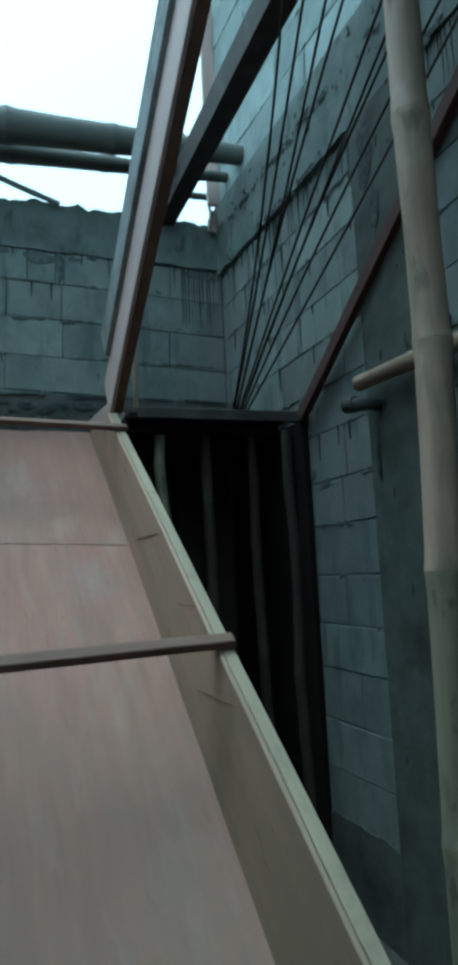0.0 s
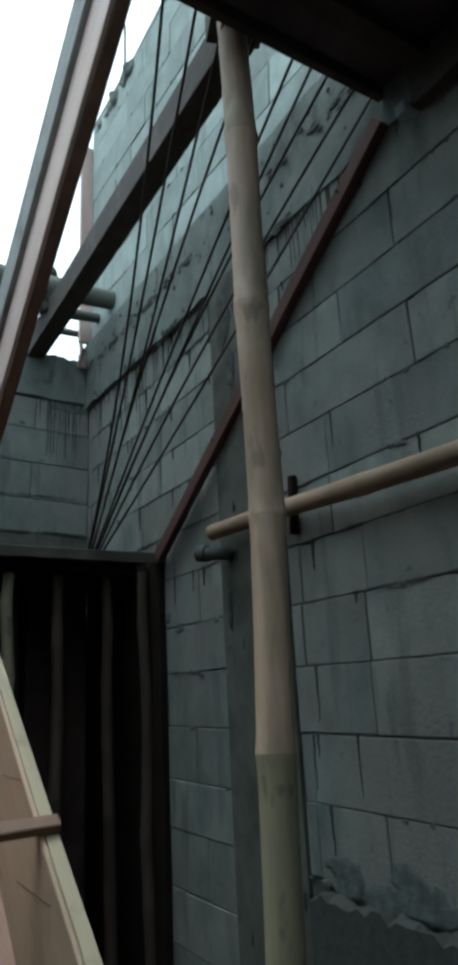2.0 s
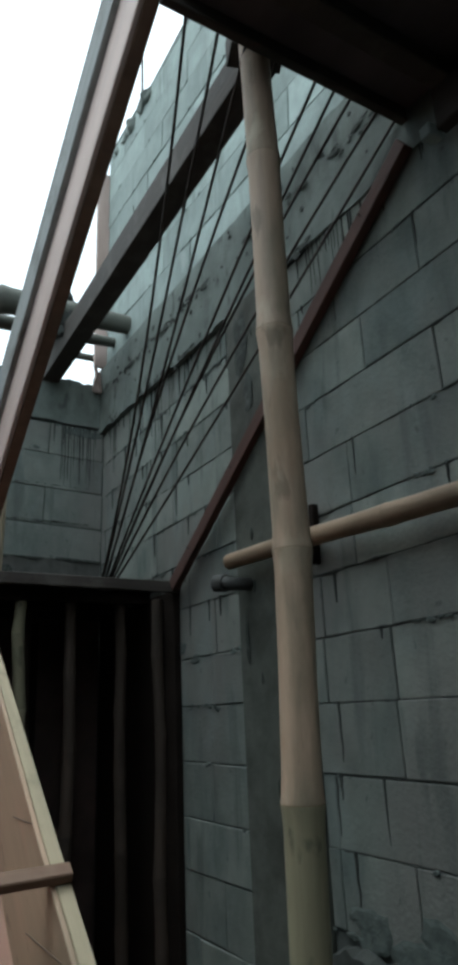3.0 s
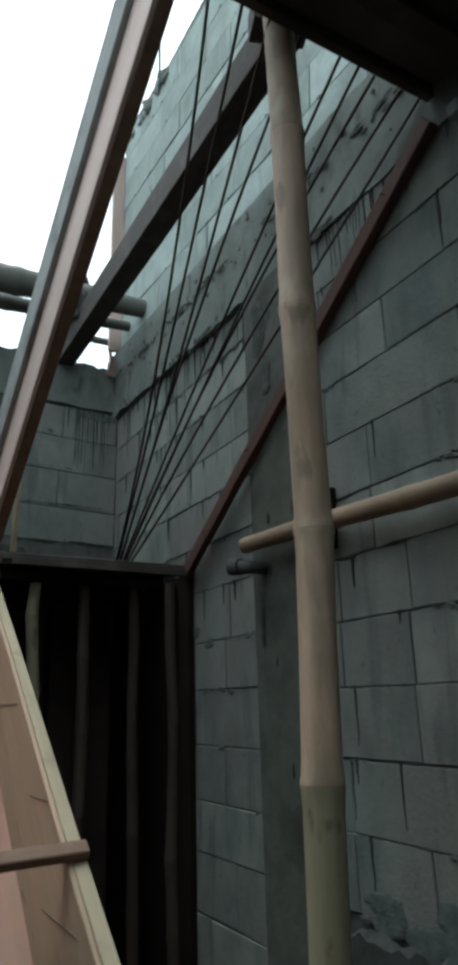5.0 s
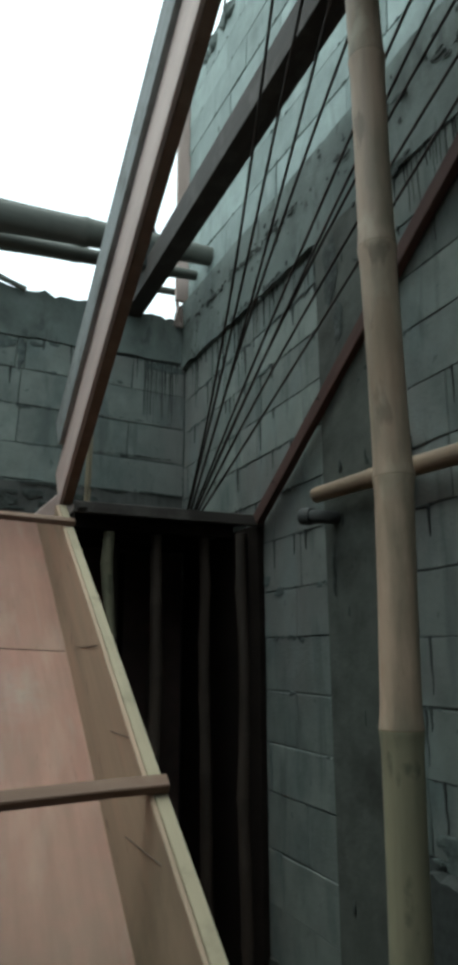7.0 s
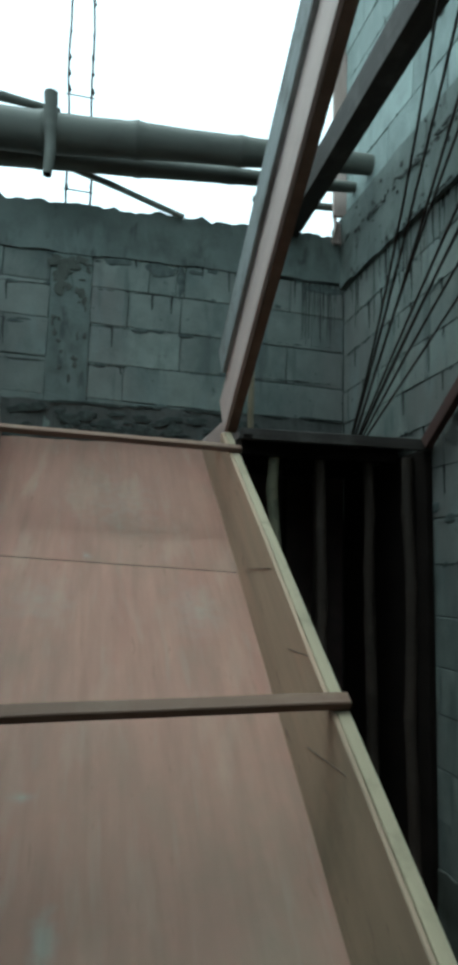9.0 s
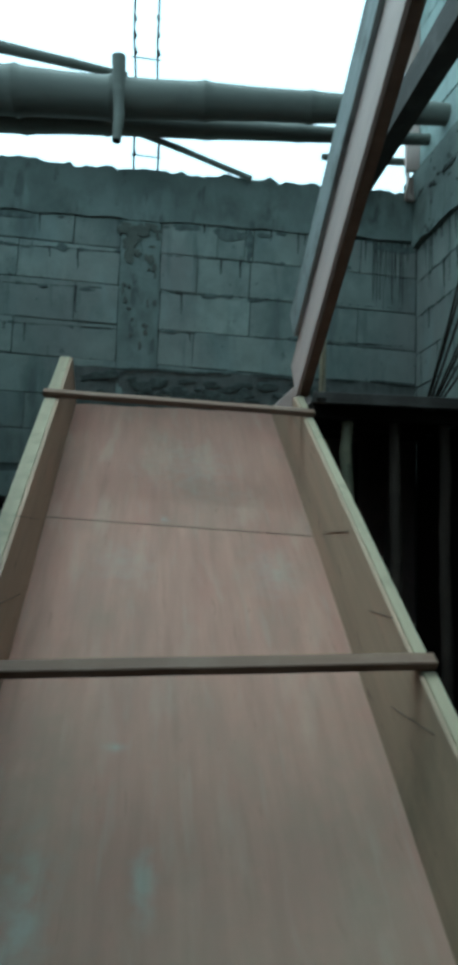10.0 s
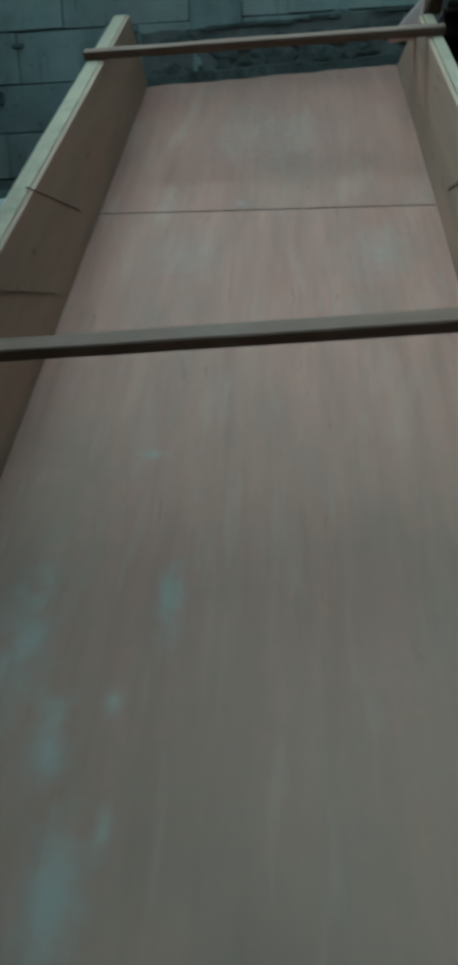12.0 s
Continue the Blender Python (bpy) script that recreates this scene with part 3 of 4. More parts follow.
# ---- first flight: plywood trough ----
PITCH = math.degrees(math.atan(0.670))
CO = math.cos(radians(PITCH))
Y0, Z0, X0 = 2.97, 1.342, -1.35
ramp = thing("stair_formwork", "sloping plywood stair formwork with side boards and cross battens", "formwork", at=pose(X0, Y0, Z0, PITCH, 0, 0))


def lu(y):
    return (y - Y0) / CO


def xr(u):
    return -0.847 - 0.013 * (3.0 - (Y0 + u * CO)) - X0


XL = -1.915 - X0


SKEW = {-0.003: -0.09, 0.003: -0.09}


def sheet(u0, u1):
    """A deck panel; its seam may run a little askew."""
    bm = bmesh.new()
    vs = []
    n = 24
    for i in range(n + 1):
        u = u0 + (u1 - u0) * i / n
        vs.append([bm.verts.new((XL + (xr(u) - XL) * j / 8, u + (SKEW.get(u0, 0.0) * (1 - i / n) + SKEW.get(u1, 0.0) * i / n) * (j / 8 - 0.5), 0.002 * noise.noise(Vector((j * 0.6, u * 2, 3.3))))) for j in range(9)])
    for a, b in zip(vs, vs[1:]):
        for j in range(8):
            bm.faces.new((a[j], a[j + 1], b[j + 1], b[j]))
    bmesh.ops.solidify(bm, geom=bm.faces[:], thickness=0.012)
    bmesh.ops.recalc_face_normals(bm, faces=bm.faces)
    return bm


U_LOW, U_TOP = lu(0.42), lu(3.985)
for a, b in ((U_LOW, -2.442), (-2.438, -0.003), (0.003, U_TOP)):
    part("deck_panel", sheet(a, b), PLY, ramp, "reddish plywood deck panel")


def strip(sign, u0, u1, end, o0, o1, h0, h1, rail):
    """A length of side board (rail: of the lumber along its edge); end: where the whole board's top ends."""
    b = bmesh.new()
    rows = []
    n = max(4, int((u1 - u0) / 0.2))
    for i in range(n + 1):
        u = u0 + (u1 - u0) * i / n
        x = xr(u) if sign > 0 else XL
        w = 0.003 * noise.noise(Vector((u * 1.5, sign * 4, 1)))
        H = 0.307 - 0.008 * u
        low_u = u if rail else min(u + (U_TOP - end) * max(0.0, (u - end + 0.2) / 0.2), U_TOP)
        low = H + h0 if rail else h0
        lean = 0.007 * max(0.0, 0.6 - u) if sign > 0 else 0.0
        low_lean = lean if rail else 0.0
        rows.append([b.verts.new((x + sign * (o + w + e), q, h)) for o, q, h, e in ((o0, low_u, low, low_lean), (o1, low_u, low, low_lean), (o1, u, H + h1, lean), (o0, u, H + h1, lean))])
    for r0, r1 in zip(rows, rows[1:]):
        for k in range(4):
            b.faces.new((r0[k], r0[(k + 1) % 4], r1[(k + 1) % 4], r1[k]))
    b.faces.new(rows[0])
    b.faces.new(rows[-1])
    bmesh.ops.recalc_face_normals(b, faces=b.faces)
    bmesh.ops.bevel(b, geom=[e for e in b.edges if e.calc_face_angle(0) > 1], offset=0.002, segments=1, affect="EDGES")
    return b


def side(sign, u0, u1, seams):
    """A side board of plywood lengths, with a stick of pale lumber along its upper edge outside."""
    cuts = [u0] + seams + [u1]
    first = None
    for a, c in zip(cuts, cuts[1:]):
        board = part("side_board", strip(sign, a + 0.0015, c - 0.0015, u1, 0.0, 0.012, -0.015, 0.0, False), PLYSIDE, ramp, "brown plywood side board")
        first = first or board
    part("edge_rail", strip(sign, u0, u1, u1, 0.0125, 0.047 if sign > 0 else 0.062, -0.06, 0.004, True), LUMBER, first, "pale lumber rail along the upper edge")
    return first


board_east = side(1, U_LOW, 0.70, [])
board_west = side(-1, U_LOW, 1.09, [])
PENCIL = material("pencil", (0.15, 0.115, 0.09), 0.8, 0.4, 40, bump=0)
TILT_BACK = Matrix.Rotation(radians(-PITCH), 4, "X")
for host, sign, y0, y1, z in ((board_west, -1, 2.38, 2.80, 1.352), (board_west, -1, 2.09, 2.50, 1.106), (board_east, 1, 2.46, 2.76, 1.333), (board_east, 1, 2.04, 2.23, 1.094), (board_east, 1, 1.76, 2.03, 0.86)):
    b = bmesh.new()
    rows = []
    for i in range(10):
        p = TILT_BACK @ Vector((0, y0 + (y1 - y0) * i / 9 - Y0, z - Z0))
        x = (xr(p.y) + 0.007 * max(0.0, 0.6 - p.y) * p.z / (0.307 - 0.008 * p.y)) if sign > 0 else XL
        up = TILT_BACK @ Vector((0, 0, 0.0013))
        rows.append([b.verts.new(p + Vector((x + sign * d, 0, 0)) + up * f) for d, f in ((-0.002, -1), (-0.002, 1), (0.002, 1), (0.002, -1))])
    for r0, r1 in zip(rows, rows[1:]):
        for k in range(4):
            b.faces.new((r0[k], r0[(k + 1) % 4], r1[(k + 1) % 4], r1[k]))
    b.faces.new(rows[0])
    b.faces.new(rows[-1][::-1])
    bmesh.ops.recalc_face_normals(b, faces=b.faces)
    part("pencil_mark", b, PENCIL, host, "level pencil line drawn on the board")
for u, x0, x1, skew in ((-1.118, -1.985, -0.80, 0.035), (0.51, -1.985, -0.79, -0.09)):
    h = 0.311 - 0.008 * u
    bm = box(x0 - X0, x1 - X0, u - 0.02, u + 0.02, h + 0.001, h + 0.027, 0.003, cuts=8, jag=0.0015)
    for v in bm.verts:
        v.co.y += skew * (v.co.x - (x0 + x1) / 2 + X0) / (x1 - x0)
    part("cross_batten", bm, BATTEN, ramp, "brown wooden batten across the side boards")
for k in range(6):
    u = U_LOW + 0.15 + 0.6 * k
    part("joist", box(XL - 0.05, 0.50, u - 0.025, u + 0.025, -0.075, -0.0135, 0.003), DARKWOOD, ramp)
for x in (XL + 0.05, 0.40):
    part("bearer", box(x - 0.03, x + 0.03, U_LOW, U_TOP, -0.16, -0.0765, 0.003), DARKWOOD, ramp)

# ---- landing ----
landing = thing("landing_formwork", "plywood landing form on bamboo props, shade below painted in black", "formwork")
# deck and joists carry the shade below in their black colour
part("deck_panel", box(-0.79, XC - 0.003, 3.13, YF - 0.055, 1.915, 1.93, 0.001), SHADEPLY, landing)
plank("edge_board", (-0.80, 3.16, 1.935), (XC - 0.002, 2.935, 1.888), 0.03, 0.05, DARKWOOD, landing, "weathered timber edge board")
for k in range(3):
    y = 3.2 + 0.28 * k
    part("joist", box(-0.79, -0.014, y, y + 0.05, 1.85, 1.914, 0.003), SHADEPLY, landing)
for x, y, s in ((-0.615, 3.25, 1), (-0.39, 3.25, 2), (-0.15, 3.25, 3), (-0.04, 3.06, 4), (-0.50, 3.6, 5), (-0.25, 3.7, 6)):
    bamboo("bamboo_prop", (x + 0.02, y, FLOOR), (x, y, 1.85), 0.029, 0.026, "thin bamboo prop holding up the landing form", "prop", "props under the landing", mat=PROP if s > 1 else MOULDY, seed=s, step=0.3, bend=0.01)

# sheets added where only shade stands, so the recess reads black
shade_lining = thing("shade_panel", "added dark sheets holding the shade under the landing", "panel")
part("sheet", box(-0.012, XC - 0.002, 2.94, YF - 0.09, FLOOR + 0.02, 1.878, 0.002), SHADEPLY, shade_lining)
part("sheet", box(-0.79, -0.014, YF - 0.085, YF - 0.058, FLOOR + 0.02, 1.913, 0.002), SHADEBROWN, shade_lining)
part("stud", box(-0.40, -0.36, YF - 0.12, YF - 0.086, FLOOR + 0.02, 1.845, 0.002), SHADEPLY, shade_lining)

# ---- second flight ----
stringer = thing("stringer_form", "long timber channel rising from the landing towards the upper floor", "formwork")


def on_slope(x, y, dz=0.0):
    return (x, y, 3.089 - 0.70 * (y - 2.159) + dz)


CSL = 1 / math.sqrt(1 + 0.70 ** 2)
for nm, x, c0, c1, thick, ylow, mat, words in (
        ("face_board", -0.821, -0.228, 0.04, 0.018, 3.47, PALEPLY, "pink plywood side board"),
        ("upper_timber", -0.832, 0.03, 0.236, 0.04, 3.42, SKYLITWOOD, "upper plank with skylight on its face painted in as grey"),
        ("lower_timber", -0.789, -0.228, -0.14, 0.044, 3.47, BATTEN, "brown timber along the lower edge")):
    mid = (c0 + c1) / 2
    plank(nm, on_slope(x + 0.005, ylow, mid), on_slope(x + 0.045, 0.95, mid), thick, (c1 - c0) * CSL, mat, stringer, words, wob=0.0015)
plank("upright_stake", (-0.672, 3.5, 1.93), (-0.668, 3.5, 2.44), 0.055, 0.02, LUMBER, stringer, "short pale upright stake")
foot = bmesh.new()
front = [foot.verts.new((x, 3.405, z)) for x, z in ((-0.94, 1.93), (-0.835, 2.035), (-0.80, 2.05), (-0.745, 1.985), (-0.752, 1.93))]
bmesh.ops.extrude_face_region(foot, geom=[foot.faces.new(front)])
foot.verts.ensure_lookup_table()
for v in foot.verts[5:]:
    v.co.y += 0.05
bmesh.ops.recalc_face_normals(foot, faces=foot.faces)
bmesh.ops.bevel(foot, geom=foot.edges[:], offset=0.003, segments=1, affect="EDGES")
part("foot_gusset", foot, PALEPLY, stringer, "pale pointed gusset at the foot")
wall_batten = thing("wall_batten", "red-brown sloping timber batten nailed along the block wall", "batten")
plank("timber", (-0.021, 2.915, 1.892), (-0.021, 1.262, 2.953), 0.036, 0.06, REDWOOD, wall_batten, wob=0.002)
for f in (0.12, 0.35, 0.62, 0.88):
    c = Vector((-0.039, 2.915, 1.892)).lerp(Vector((-0.039, 1.262, 2.953)), f)
    part("nail", tube([c, c + Vector((-0.012, 0.002, 0.002)), c + Vector((-0.0125, 0.002, 0.002)), c + Vector((-0.0145, 0.002, 0.002))], [0.002, 0.002, 0.005, 0.005], 8), STEEL, wall_batten, "nail head standing proud")

REBARS = [(-0.285, -0.498, -0.77), (-0.28, -0.465, -0.665), (-0.272, -0.416, -0.575), (-0.265, -0.398, -0.462), (-0.26, -0.308, -0.322),
          (-0.252, -0.27, -0.251), (-0.25, -0.26, -0.182), (-0.243, -0.192, -0.076), (-0.236, -0.109, -0.008)]
for k, (xb, xm, xt) in enumerate(REBARS):
    pts = []
    for i in range(17):
        f = i / 16
        x = xb * (f - 0.52) * (f - 1) / 0.52 + xm * f * (f - 1) / (0.52 * -0.48) + xt * f * (f - 0.52) / 0.48
        pts.append((x, 3.16 - 1.95 * f, 1.90 + 1.22 * f - 0.004 * math.sin(math.pi * f) * (k % 3 - 1)))
    ob = part("rebar", tube(pts, [0.0049] * 17, 8), STEEL, smooth=True)
    tagged(ob, "thin dark steel bar bent up from the landing", "rebar", "bars of the second flight")

# ---- timbers and poles overhead ----
beam = thing("overhead_beam", "dark rough timber beam spanning to the ring beam", "beam")
plank("timber", (-0.33, 4.22, 3.412), (-0.34, 1.272, 3.425), 0.104, 0.15, DARKWOOD, beam, wob=0.004)
for y, lean in ((2.50, 0.02), (2.56, -0.015), (2.44, 0.03), (2.62, 0.01)):
    part("nail", tube([(-0.36, y, 3.48), (-0.36 + lean, y + lean, 3.56)], [0.002, 0.002], 6), STEEL, beam, "bent nail sticking up")
plank("packing_block", (-0.47, 1.52, 3.38), (-0.30, 1.46, 3.38), 0.09, 0.10, DARKWOOD, beam, "short packing block")
for p0, p1, r0, r1, k, words in (
        ((0.07, 3.562, 3.597), (-3.9, 3.93, 3.645), 0.056, 0.165, 11, "thick weathered bamboo pole lying over the walls"),
        ((0.02, 3.80, 3.60), (-3.9, 4.14, 3.62), 0.032, 0.11, 13, "weathered bamboo pole lying over the walls"),
        ((0.0, 4.02, 3.585), (-0.55, 4.04, 3.58), 0.024, 0.02, 14, "thin weathered bamboo pole beside the thick ones"),
        ((-1.70, 3.80, 3.79), (-3.9, 3.72, 4.02), 0.02, 0.06, 12, "weathered bamboo pole slanting up over the others")):
    bamboo("scaffold_pole", p0, p1, r0, r1, words, "pole", "poles over the stairwell", OLDBAMBOO, seed=k, step=0.5, bend=0.006)
lashing = thing("rope_lashing", "dark rope lashing where the poles cross the beam", "rope")
for k in range(9):
    c = Vector((-0.385 + 0.022 * (k - 4), 3.64 + 0.004 * k, 3.60))
    ringpts = [c + Vector((0.012 * math.sin(3 * a + k), (0.092 + 0.012 * (k % 3)) * math.cos(a), (0.11 + 0.01 * (k % 2)) * math.sin(a) - 0.02)) for a in [i * math.tau / 16 for i in range(17)]]
    part("turn", tube(ringpts, [0.014] * 17, 7), WET, lashing, smooth=True)
for c in ((-0.35, 3.61, 3.715), (-0.325, 3.60, 3.66), (-0.315, 3.6, 3.59), (-0.40, 3.58, 3.45), (-0.37, 3.585, 3.52)):
    part("knot", box(-0.03, 0.03, -0.028, 0.028, -0.034, 0.034, 0.014, jag=0.014), WET, lashing, "lumpy dark knot", at=pose(*c, 900 * c[0], 700 * c[2], 400 * c[1]))
bamboo("lashed_stub", (-1.735, 3.62, 3.31), (-1.74, 3.64, 3.78), 0.024, 0.038, "short bamboo stub lashed upright to the poles", "stub", mat=OLDBAMBOO, seed=15, step=0.16)
bamboo("brace_pole", (-0.985, 3.93, 3.345), (-1.70, 3.98, 3.60), 0.016, 0.019, "thin bamboo brace leaning on the ring beam", "brace", mat=GREYBAMBOO, seed=16, step=0.3)

# ---- rebar cage on the column ----
cage = thing("rebar_cage", "rusty steel column cage standing above the ring beam", "rebar cage")
for x in (-1.648, -1.514):
    pts = [(x + 0.007 * math.sin(i * 1.3 + x * 9) - 0.005 * i, 4.035 + 0.004 * math.cos(i * 1.7), 3.33 + 0.17 * i) for i in range(13)]
    part("bar", tube(pts, [0.0065] * 13, 8), STEEL, cage, smooth=True)
    for z, r in ((3.47, 0.009), (3.86, 0.008), (4.07, 0.011), (4.19, 0.009), (4.31, 0.012), (4.47, 0.009), (4.66, 0.012), (4.9, 0.01)):
        c = Vector((x - 0.005 * (z - 3.33) / 0.17 + 0.003 * math.sin(z * 30), 4.03, z + 0.02 * math.sin(x * 40 + z * 9)))
        part("wire_tie", tube([c, c + Vector((0.003, 0, 0.012)), c + Vector((-0.002, 0, 0.028)), c + Vector((0.001, 0, 0.04))], [r * 0.6, r, r * 0.85, r * 0.5], 7), STEEL, cage, "twisted binding wire on the bar")
for z in (3.47, 4.06, 4.72):
    s = -0.005 * (z - 3.33) / 0.17
    part("stirrup", tube([(-1.668 + s, 4.022, z + 0.006), (-1.5 + s, 4.022, z)], [0.004] * 2, 6), STEEL, cage)

# ---- bamboo by the walls ----
bamboo("bamboo_post", (-0.553, 1.31, FLOOR), (-0.522, 1.31, 3.19), 0.0375, 0.0425, "stout dry bamboo post propping the upper floor form", "post", nodes=[0.35, 0.88, 1.418, 1.913, 2.446, 2.96], bend=0.004, seed=3, low_mat=MOULDY, low_count=3, sway=(0.0, 0.002, 0.010, 0.024, 0.013, 0.012))
bamboo("bamboo_post", (-2.275, 2.6, FLOOR), (-2.205, 2.6, 3.75), 0.036, 0.034, "weathered grey bamboo post beside the stair form", "post", mat=GREYBAMBOO, seed=4, step=0.45, bend=0.004)
bamboo("leaning_pole", (-3.36, 3.80, FLOOR), (-2.775, 3.915, 3.42), 0.022, 0.02, "slim pale bamboo pole leaning on the ring beam", "pole", seed=8, step=0.4)
tagged(part("cane", tube([(-1.99, 2.53, FLOOR), (-2.20, 2.535, 0.38), (-2.41, 2.54, 1.0)], [0.007, 0.007, 0.006], 8), LUMBER, smooth=True), "thin pale cane leaning against the bamboo post", "cane")
bamboo("horizontal_pole", (-0.07, 2.33, 1.878), (-0.065, 0.2, 1.762), 0.031, 0.032, "brown bamboo pole lying along the block wall", "pole", mat=BROWNBAMBOO, seed=5, step=0.5, bend=0.008)
stub = thing("pipe_stub", "dirty grey plastic pipe stub sticking out of the column", "pipe")
part("pipe", tube([(0.01, 2.29, 1.79), (-0.06, 2.30, 1.79), (-0.085, 2.32, 1.793), (-0.095, 2.345, 1.797)], [0.025, 0.025, 0.026, 0.026], 16), PVC, stub, smooth=True)
part("collar", tube([(-0.091, 2.332, 1.796), (-0.106, 2.375, 1.801)], [0.032, 0.032], 16), PVC, stub, "darker pipe collar")
plank("end_board", (0.0, 3.957, 3.49), (0.0, 3.957, 5.04), 0.13, 0.03, PALEPLY, tagged(new("wall_end_form"), "upright tan board closing the upper wall's end", "board"))
tagged(part("starter_bar", tube([(0.06, 3.45, 5.0), (0.06, 3.45, 5.7)], [0.008, 0.008], 8), STEEL), "thin steel starter bar above the upper wall", "rebar")
wedge = thing("wood_scraps", "pale splintered wood scraps stuck in the ring beam corner", "scraps")
for k in range(4):
    a = Vector((-0.065 + 0.016 * k, 3.955 + 0.012 * (k % 2), 3.315))
    plank("splinter", a, a + Vector((0.02 - 0.015 * k, 0.03 * (k % 3 - 1), 0.12 + 0.03 * (k % 3))), 0.026, 0.012, PALEPLY, wedge, wob=0.004)
for k in range(9):
    y = 3.86 - 0.075 * k
    lump = part("mortar_lump", box(-0.045, 0.045, -0.04, 0.04, -0.03, 0.035 + 0.02 * (k % 3), 0.014, jag=0.02), CONCRETE, at=pose(0.05 - 0.012 * (k % 2), y, 5.105, 10 * k, 20 * k, 37 * k))
    tagged(lump, "lump of hardened mortar on the upper wall's top", "rubble", "lumps on the upper wall")
tagged(part("concrete_lump", box(-0.05, 0.05, -0.05, 0.05, -0.035, 0.09, 0.02, jag=0.03), ROUGH, at=pose(-0.845, 1.24, 3.11, 0, 10, 25)), "dark lump of spilled concrete on the slab edge", "rubble")
fit_pipe = thing("white_pipe", "white plastic pipe with a fitting on the lintel", "pipe")
part("pipe", tube([(-3.4, 3.905, 1.535), (-2.64, 3.905, 1.547)], [0.03, 0.03], 14), WHITEPVC, fit_pipe, smooth=True)
part("fitting", tube([(-2.70, 3.905, 1.546), (-2.575, 3.905, 1.548)], [0.038, 0.038], 14), WHITEPVC, fit_pipe)
part("spout", tube([(-2.61, 3.90, 1.525), (-2.60, 3.885, 1.475), (-2.585, 3.87, 1.465)], [0.018, 0.016, 0.013], 12), WHITEPVC, fit_pipe, smooth=True)
# black strip added on the wall face in place of a dark slot
dark_slot = thing("wall_slot_strip", "black strip standing in for a dark slot in the block wall", "batten")
plank("timber", (-0.014, 1.878, 1.78), (-0.014, 1.868, 1.98), 0.024, 0.026, SHADEPLY, dark_slot)

# ---- blocks of the walls ----
CACHE = {}


def block(parent, axis, a0, a1, z0, z1, face, depth=0.03, mat=BLOCK, slope=0.0, pivot=0.0):
    """One wall block, proud of the mortar behind it; axis 'y' for the east wall, 'x' for the north wall."""
    w, h = round(a1 - a0, 3), round(z1 - z0, 3)
    key = (axis, w, h, mat.name, random.randrange(4))
    if key not in CACHE:
        j = 0.0025
        rr = [random.uniform(-j, j) for _ in range(12)]
        bm = box(0, 1, 0, 1, 0, 1, 0)
        for i, v in enumerate(sorted(bm.verts, key=lambda v: tuple(round(c, 2) for c in v.co))):
            a, d, z = v.co
            v.co = Vector((a * w - w / 2 + rr[i], d * depth, z * h - h / 2 + rr[(i * 5 + 3) % 12]))
        bmesh.ops.bevel(bm, geom=[e for e in bm.edges if min(v.co.y for v in e.verts) < 0.01], offset=0.0025, segments=1, affect="EDGES")
        if axis == "y":
            bmesh.ops.transform(bm, matrix=Matrix.Rotation(radians(-90), 4, "Z"), verts=bm.verts)
        CACHE[key] = mesh("block", bm, mat)
    ob = new("block", CACHE[key])
    ob.parent = parent
    out = random.uniform(-0.002, 0.003)
    c, z = (a0 + a1) / 2, (z0 + z1) / 2
    z += slope * (c - pivot)
    tip = math.degrees(math.atan(slope))
    ob.matrix_basis = pose(face + out, c, z, tip, 0, 0) if axis == "y" else pose(c, face + out, z, 0, -tip, 0)
    return ob


def course(parent, axis, z0, z1, lo, hi, joints, face, gap=0.005, slope=0.0, pivot=0.0, mat=BLOCK):
    cuts = [lo] + sorted(j for j in joints if lo + 0.03 < j < hi - 0.03) + [hi]
    for a, b in zip(cuts, cuts[1:]):
        block(parent, axis, a + gap / 2, b - gap / 2, z0 + gap / 2, z1 - gap / 2, face, mat=mat, slope=slope, pivot=pivot)


def running(start, lo, hi, length=0.607):
    s = start - math.ceil((start - lo) / length) * length
    out = []
    while s < hi:
        out.append(s)
        s += length
    return out


# east wall, beside the bamboo post: foot of each course and its joints
EAST = [(0.75, (1.893, 1.591)), (0.953, (1.89, 1.29)), (1.153, (1.59,)), (1.352, (1.889, 1.585)), (1.55, (1.88, 1.57)), (1.745, (1.698,)), (1.938, (1.69,)),
        (2.14, (1.887, 1.28)), (2.34, (1.564,)), (2.531, (1.88, 1.297)), (2.728, (1.6,)), (2.94, ())]
for (z, js), (top, _) in zip(EAST, EAST[1:]):
    course(wall_east, "y", z, top, -0.6, 1.95, [j for j in js if j > 1.85] + running(js[-1], -2.6, js[-1] + 0.1), XR)
REAR = [(0.14, 2.6), (0.335, 2.83), (0.535, 2.62), (0.754, 2.9), (0.942, 2.684), (1.154, 3.0), (1.37, 2.66), (1.567, 2.62), (1.788, 2.85), (1.99, 3.19), (2.2, 2.995), (2.395, 2.95), (2.615, 3.02), (2.825, 2.7), (3.03, 0)]
for (z, start), (top, _) in zip(REAR, REAR[1:]):
    js = running(start, 2.3, YF) + ([3.188, 2.57] if z == 2.2 else [2.415] if z == 2.615 else [])
    course(wall_east_rear, "y", z, top, 2.385, YF, js, XC)
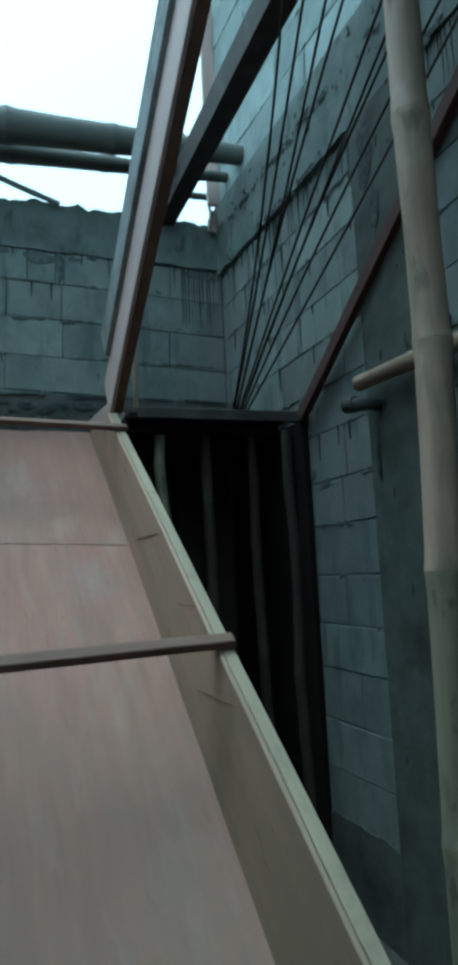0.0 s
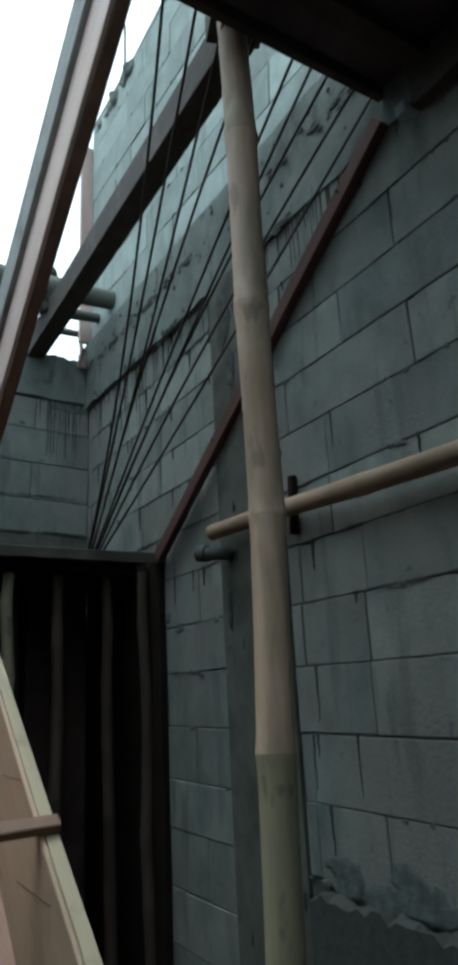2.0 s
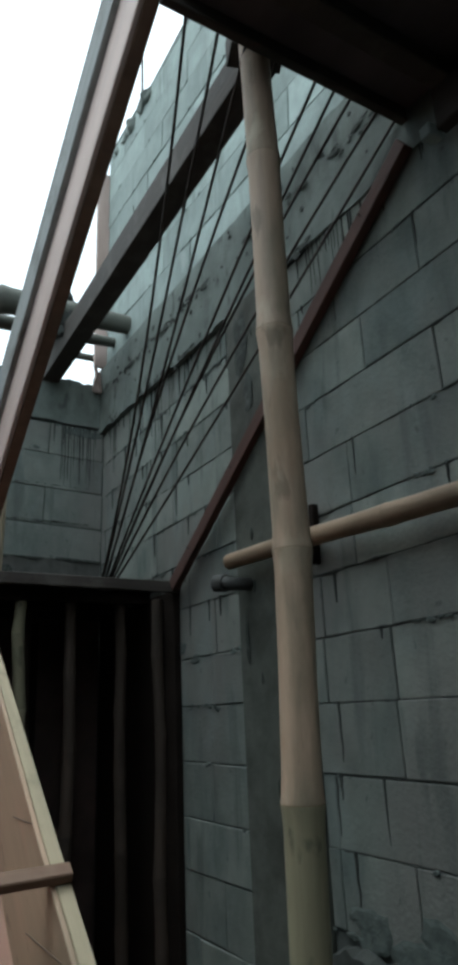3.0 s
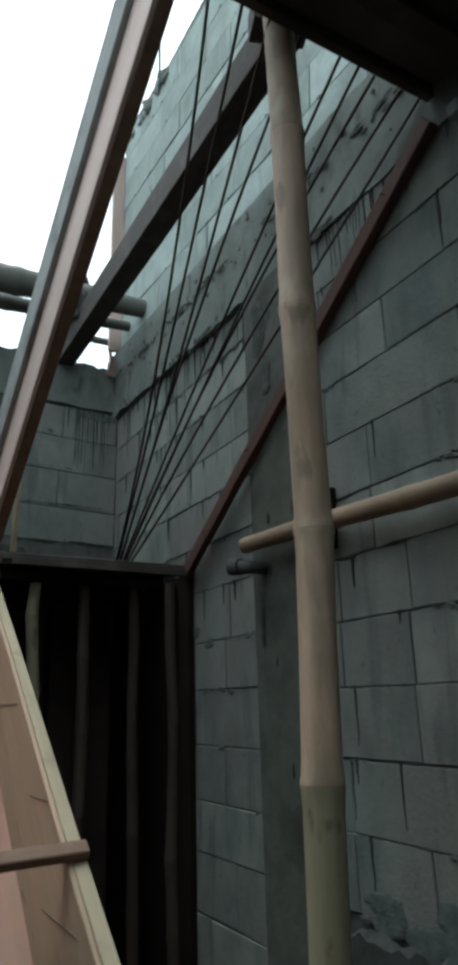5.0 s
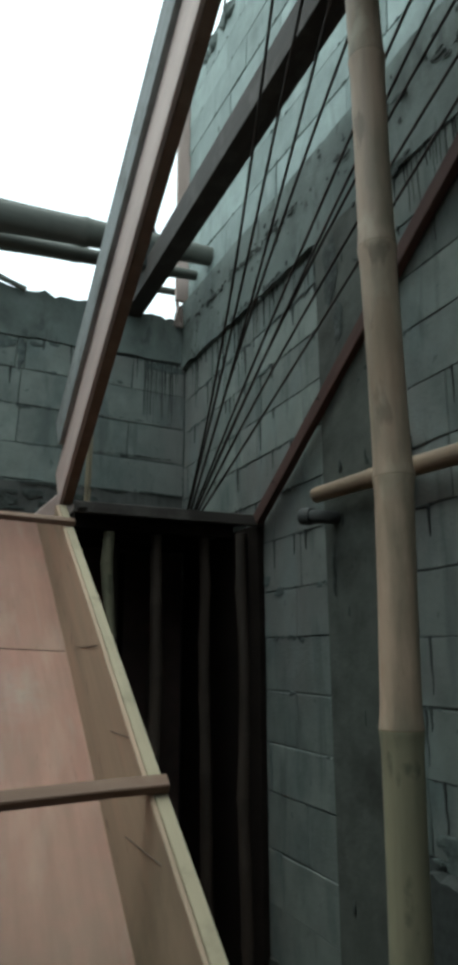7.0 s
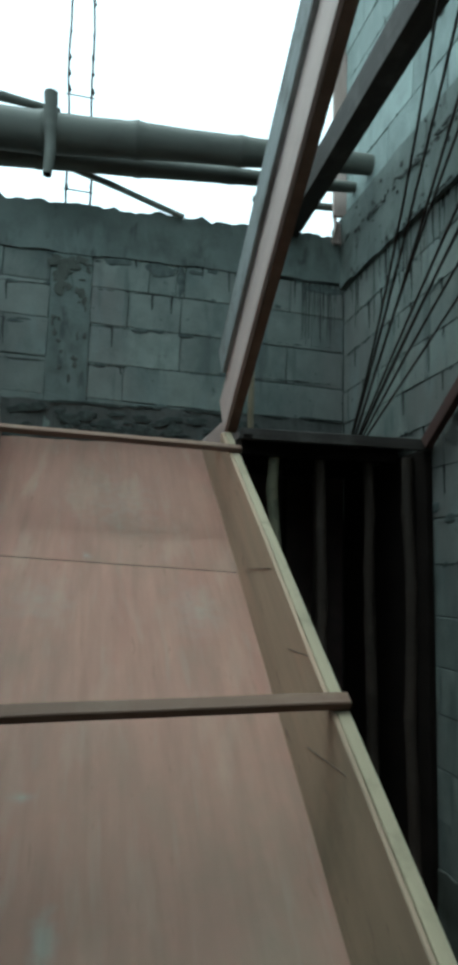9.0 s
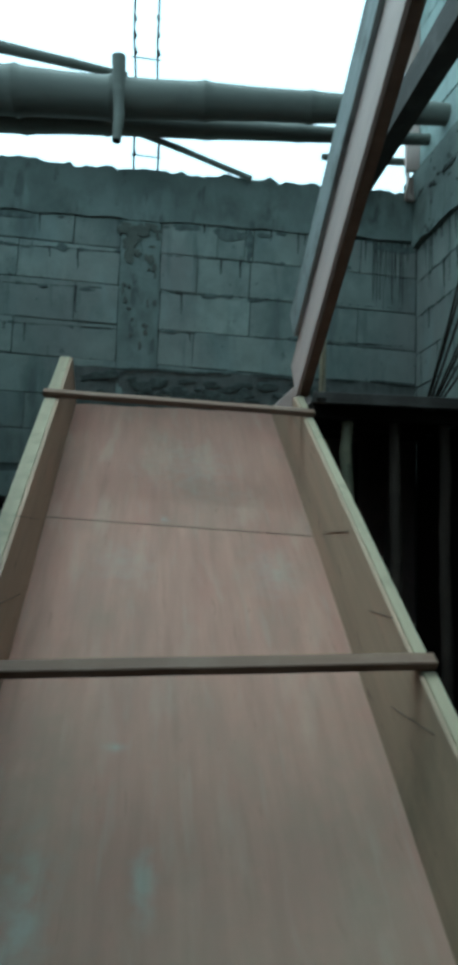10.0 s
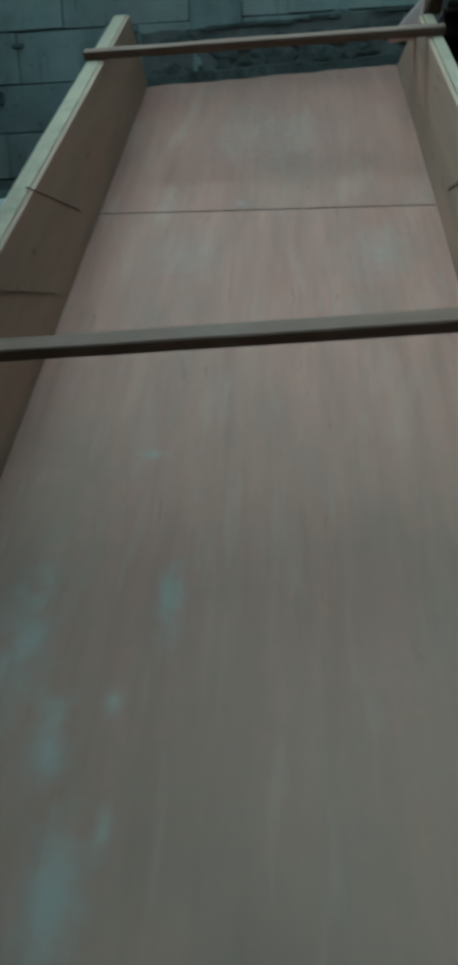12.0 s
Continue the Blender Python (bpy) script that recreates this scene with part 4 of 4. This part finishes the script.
# upper courses: stronger skylight is put into their paler colour
for k in range(9):
    z = 3.40 + 0.21 * k
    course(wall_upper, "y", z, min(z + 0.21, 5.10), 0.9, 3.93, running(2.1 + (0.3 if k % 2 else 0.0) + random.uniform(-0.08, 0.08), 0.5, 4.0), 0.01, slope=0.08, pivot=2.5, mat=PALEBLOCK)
NORTH = [(2.887, 3.09, [-0.317, -0.957, -1.003, -1.163, -1.97, -2.6]), (2.672, 2.887, [-0.975, -1.278, -2.27, -2.86]), (2.447, 2.672, [-0.335, -0.972, -1.953, -2.58]),
         (2.24, 2.447, [-0.70, -1.29, -2.277, -2.9]), (2.03, 2.24, [-0.35, -0.95, -1.95, -2.5]), (1.83, 2.03, [-0.6, -1.25, -2.2, -2.8]), (1.635, 1.83, [-0.35, -0.95, -2.0, -2.6])]
for z0, z1, js in NORTH:
    for lo, hi in ((-1.485, XC), (-3.6, -1.712)):
        course(wall_north, "x", z0, z1, lo, hi, js, YF, slope=-0.03, pivot=-1.0)

# mortar runs below the joints
rnd = random.Random(5)
for wname, axis, face, lo, hi, zs, count in (("wall_east", "y", XR, 0.6, 1.88, [z for z, _ in EAST], 36), ("wall_east_rear", "y", XC, 2.36, 3.95, [z for z, _ in REAR][8:], 60), ("wall_north", "x", YF, -3.0, -0.05, [3.08, 2.887, 2.672, 2.447], 16)):
    bm = bmesh.new()
    for _ in range(count):
        c, z, n, r = rnd.uniform(lo, hi), rnd.choice(zs) + 0.004, rnd.uniform(0.03, 0.17), rnd.uniform(0.0015, 0.0045)
        pts, rad = [], []
        for i in range(5):
            f = i / 4
            o = c + 0.006 * noise.noise(Vector((c * 9, f * 3, z)))
            pts.append((face - 0.001, o, z - n * f) if axis == "y" else (o, face - 0.001, z - n * f))
            rad.append(r * (1.3 - f) + 0.001)
        tube(pts, rad, 6, bm=bm)
    if wname == "wall_east_rear":
        for _ in range(40):
            c, n, r = rnd.uniform(2.36, 3.9), rnd.uniform(0.1, 0.4), rnd.uniform(0.0012, 0.0035)
            tube([(face - 0.001, c, 3.02), (face - 0.001, c + rnd.uniform(-0.004, 0.004), 3.02 - n / 2), (face - 0.001, c, 3.02 - n)], [r * 1.4, r, 0.001], 6, bm=bm)
    if wname == "wall_east":
        for _ in range(16):
            c, n, r = rnd.uniform(1.4, 1.94), rnd.uniform(0.06, 0.2), rnd.uniform(0.0012, 0.0035)
            tube([(face - 0.001, c, 2.96), (face - 0.001, c + rnd.uniform(-0.004, 0.004), 2.94 - n / 2), (face - 0.001, c, 2.94 - n)], [r * 1.4, r, 0.001], 6, bm=bm)
    if axis == "x":
        for _ in range(26):
            c, n, r = rnd.uniform(-0.3, -0.02), rnd.uniform(0.12, 0.42), rnd.uniform(0.0015, 0.004)
            tube([(c, face - 0.001, 3.07), (c + rnd.uniform(-0.004, 0.004), face - 0.001, 3.07 - n / 2), (c, face - 0.001, 3.07 - n)], [r * 1.4, r, 0.001], 6, bm=bm)
    for z in zs:
        pts, rad = [], []
        s = lo
        while s < hi:
            zz = z + 0.004 * noise.noise(Vector((s * 6, z, 2)))
            pts.append((face + 0.001, s, zz) if axis == "y" else (s, face + 0.001, zz))
            rad.append(max(0.0008, 0.0012 + 0.0055 * max(0.0, noise.noise(Vector((s * 9, z * 3, 7)))) + 0.004 * noise.noise(Vector((s * 40, z, 1)))))
            s += 0.015
        tube(pts, rad, 6, bm=bm)
    host = {"wall_east": wall_east, "wall_east_rear": wall_east_rear, "wall_north": wall_north}[wname]
    tagged(part("mortar_run", bm, WET, host, "dark mortar squeezed out and run down from the joints"), kind="stuff")
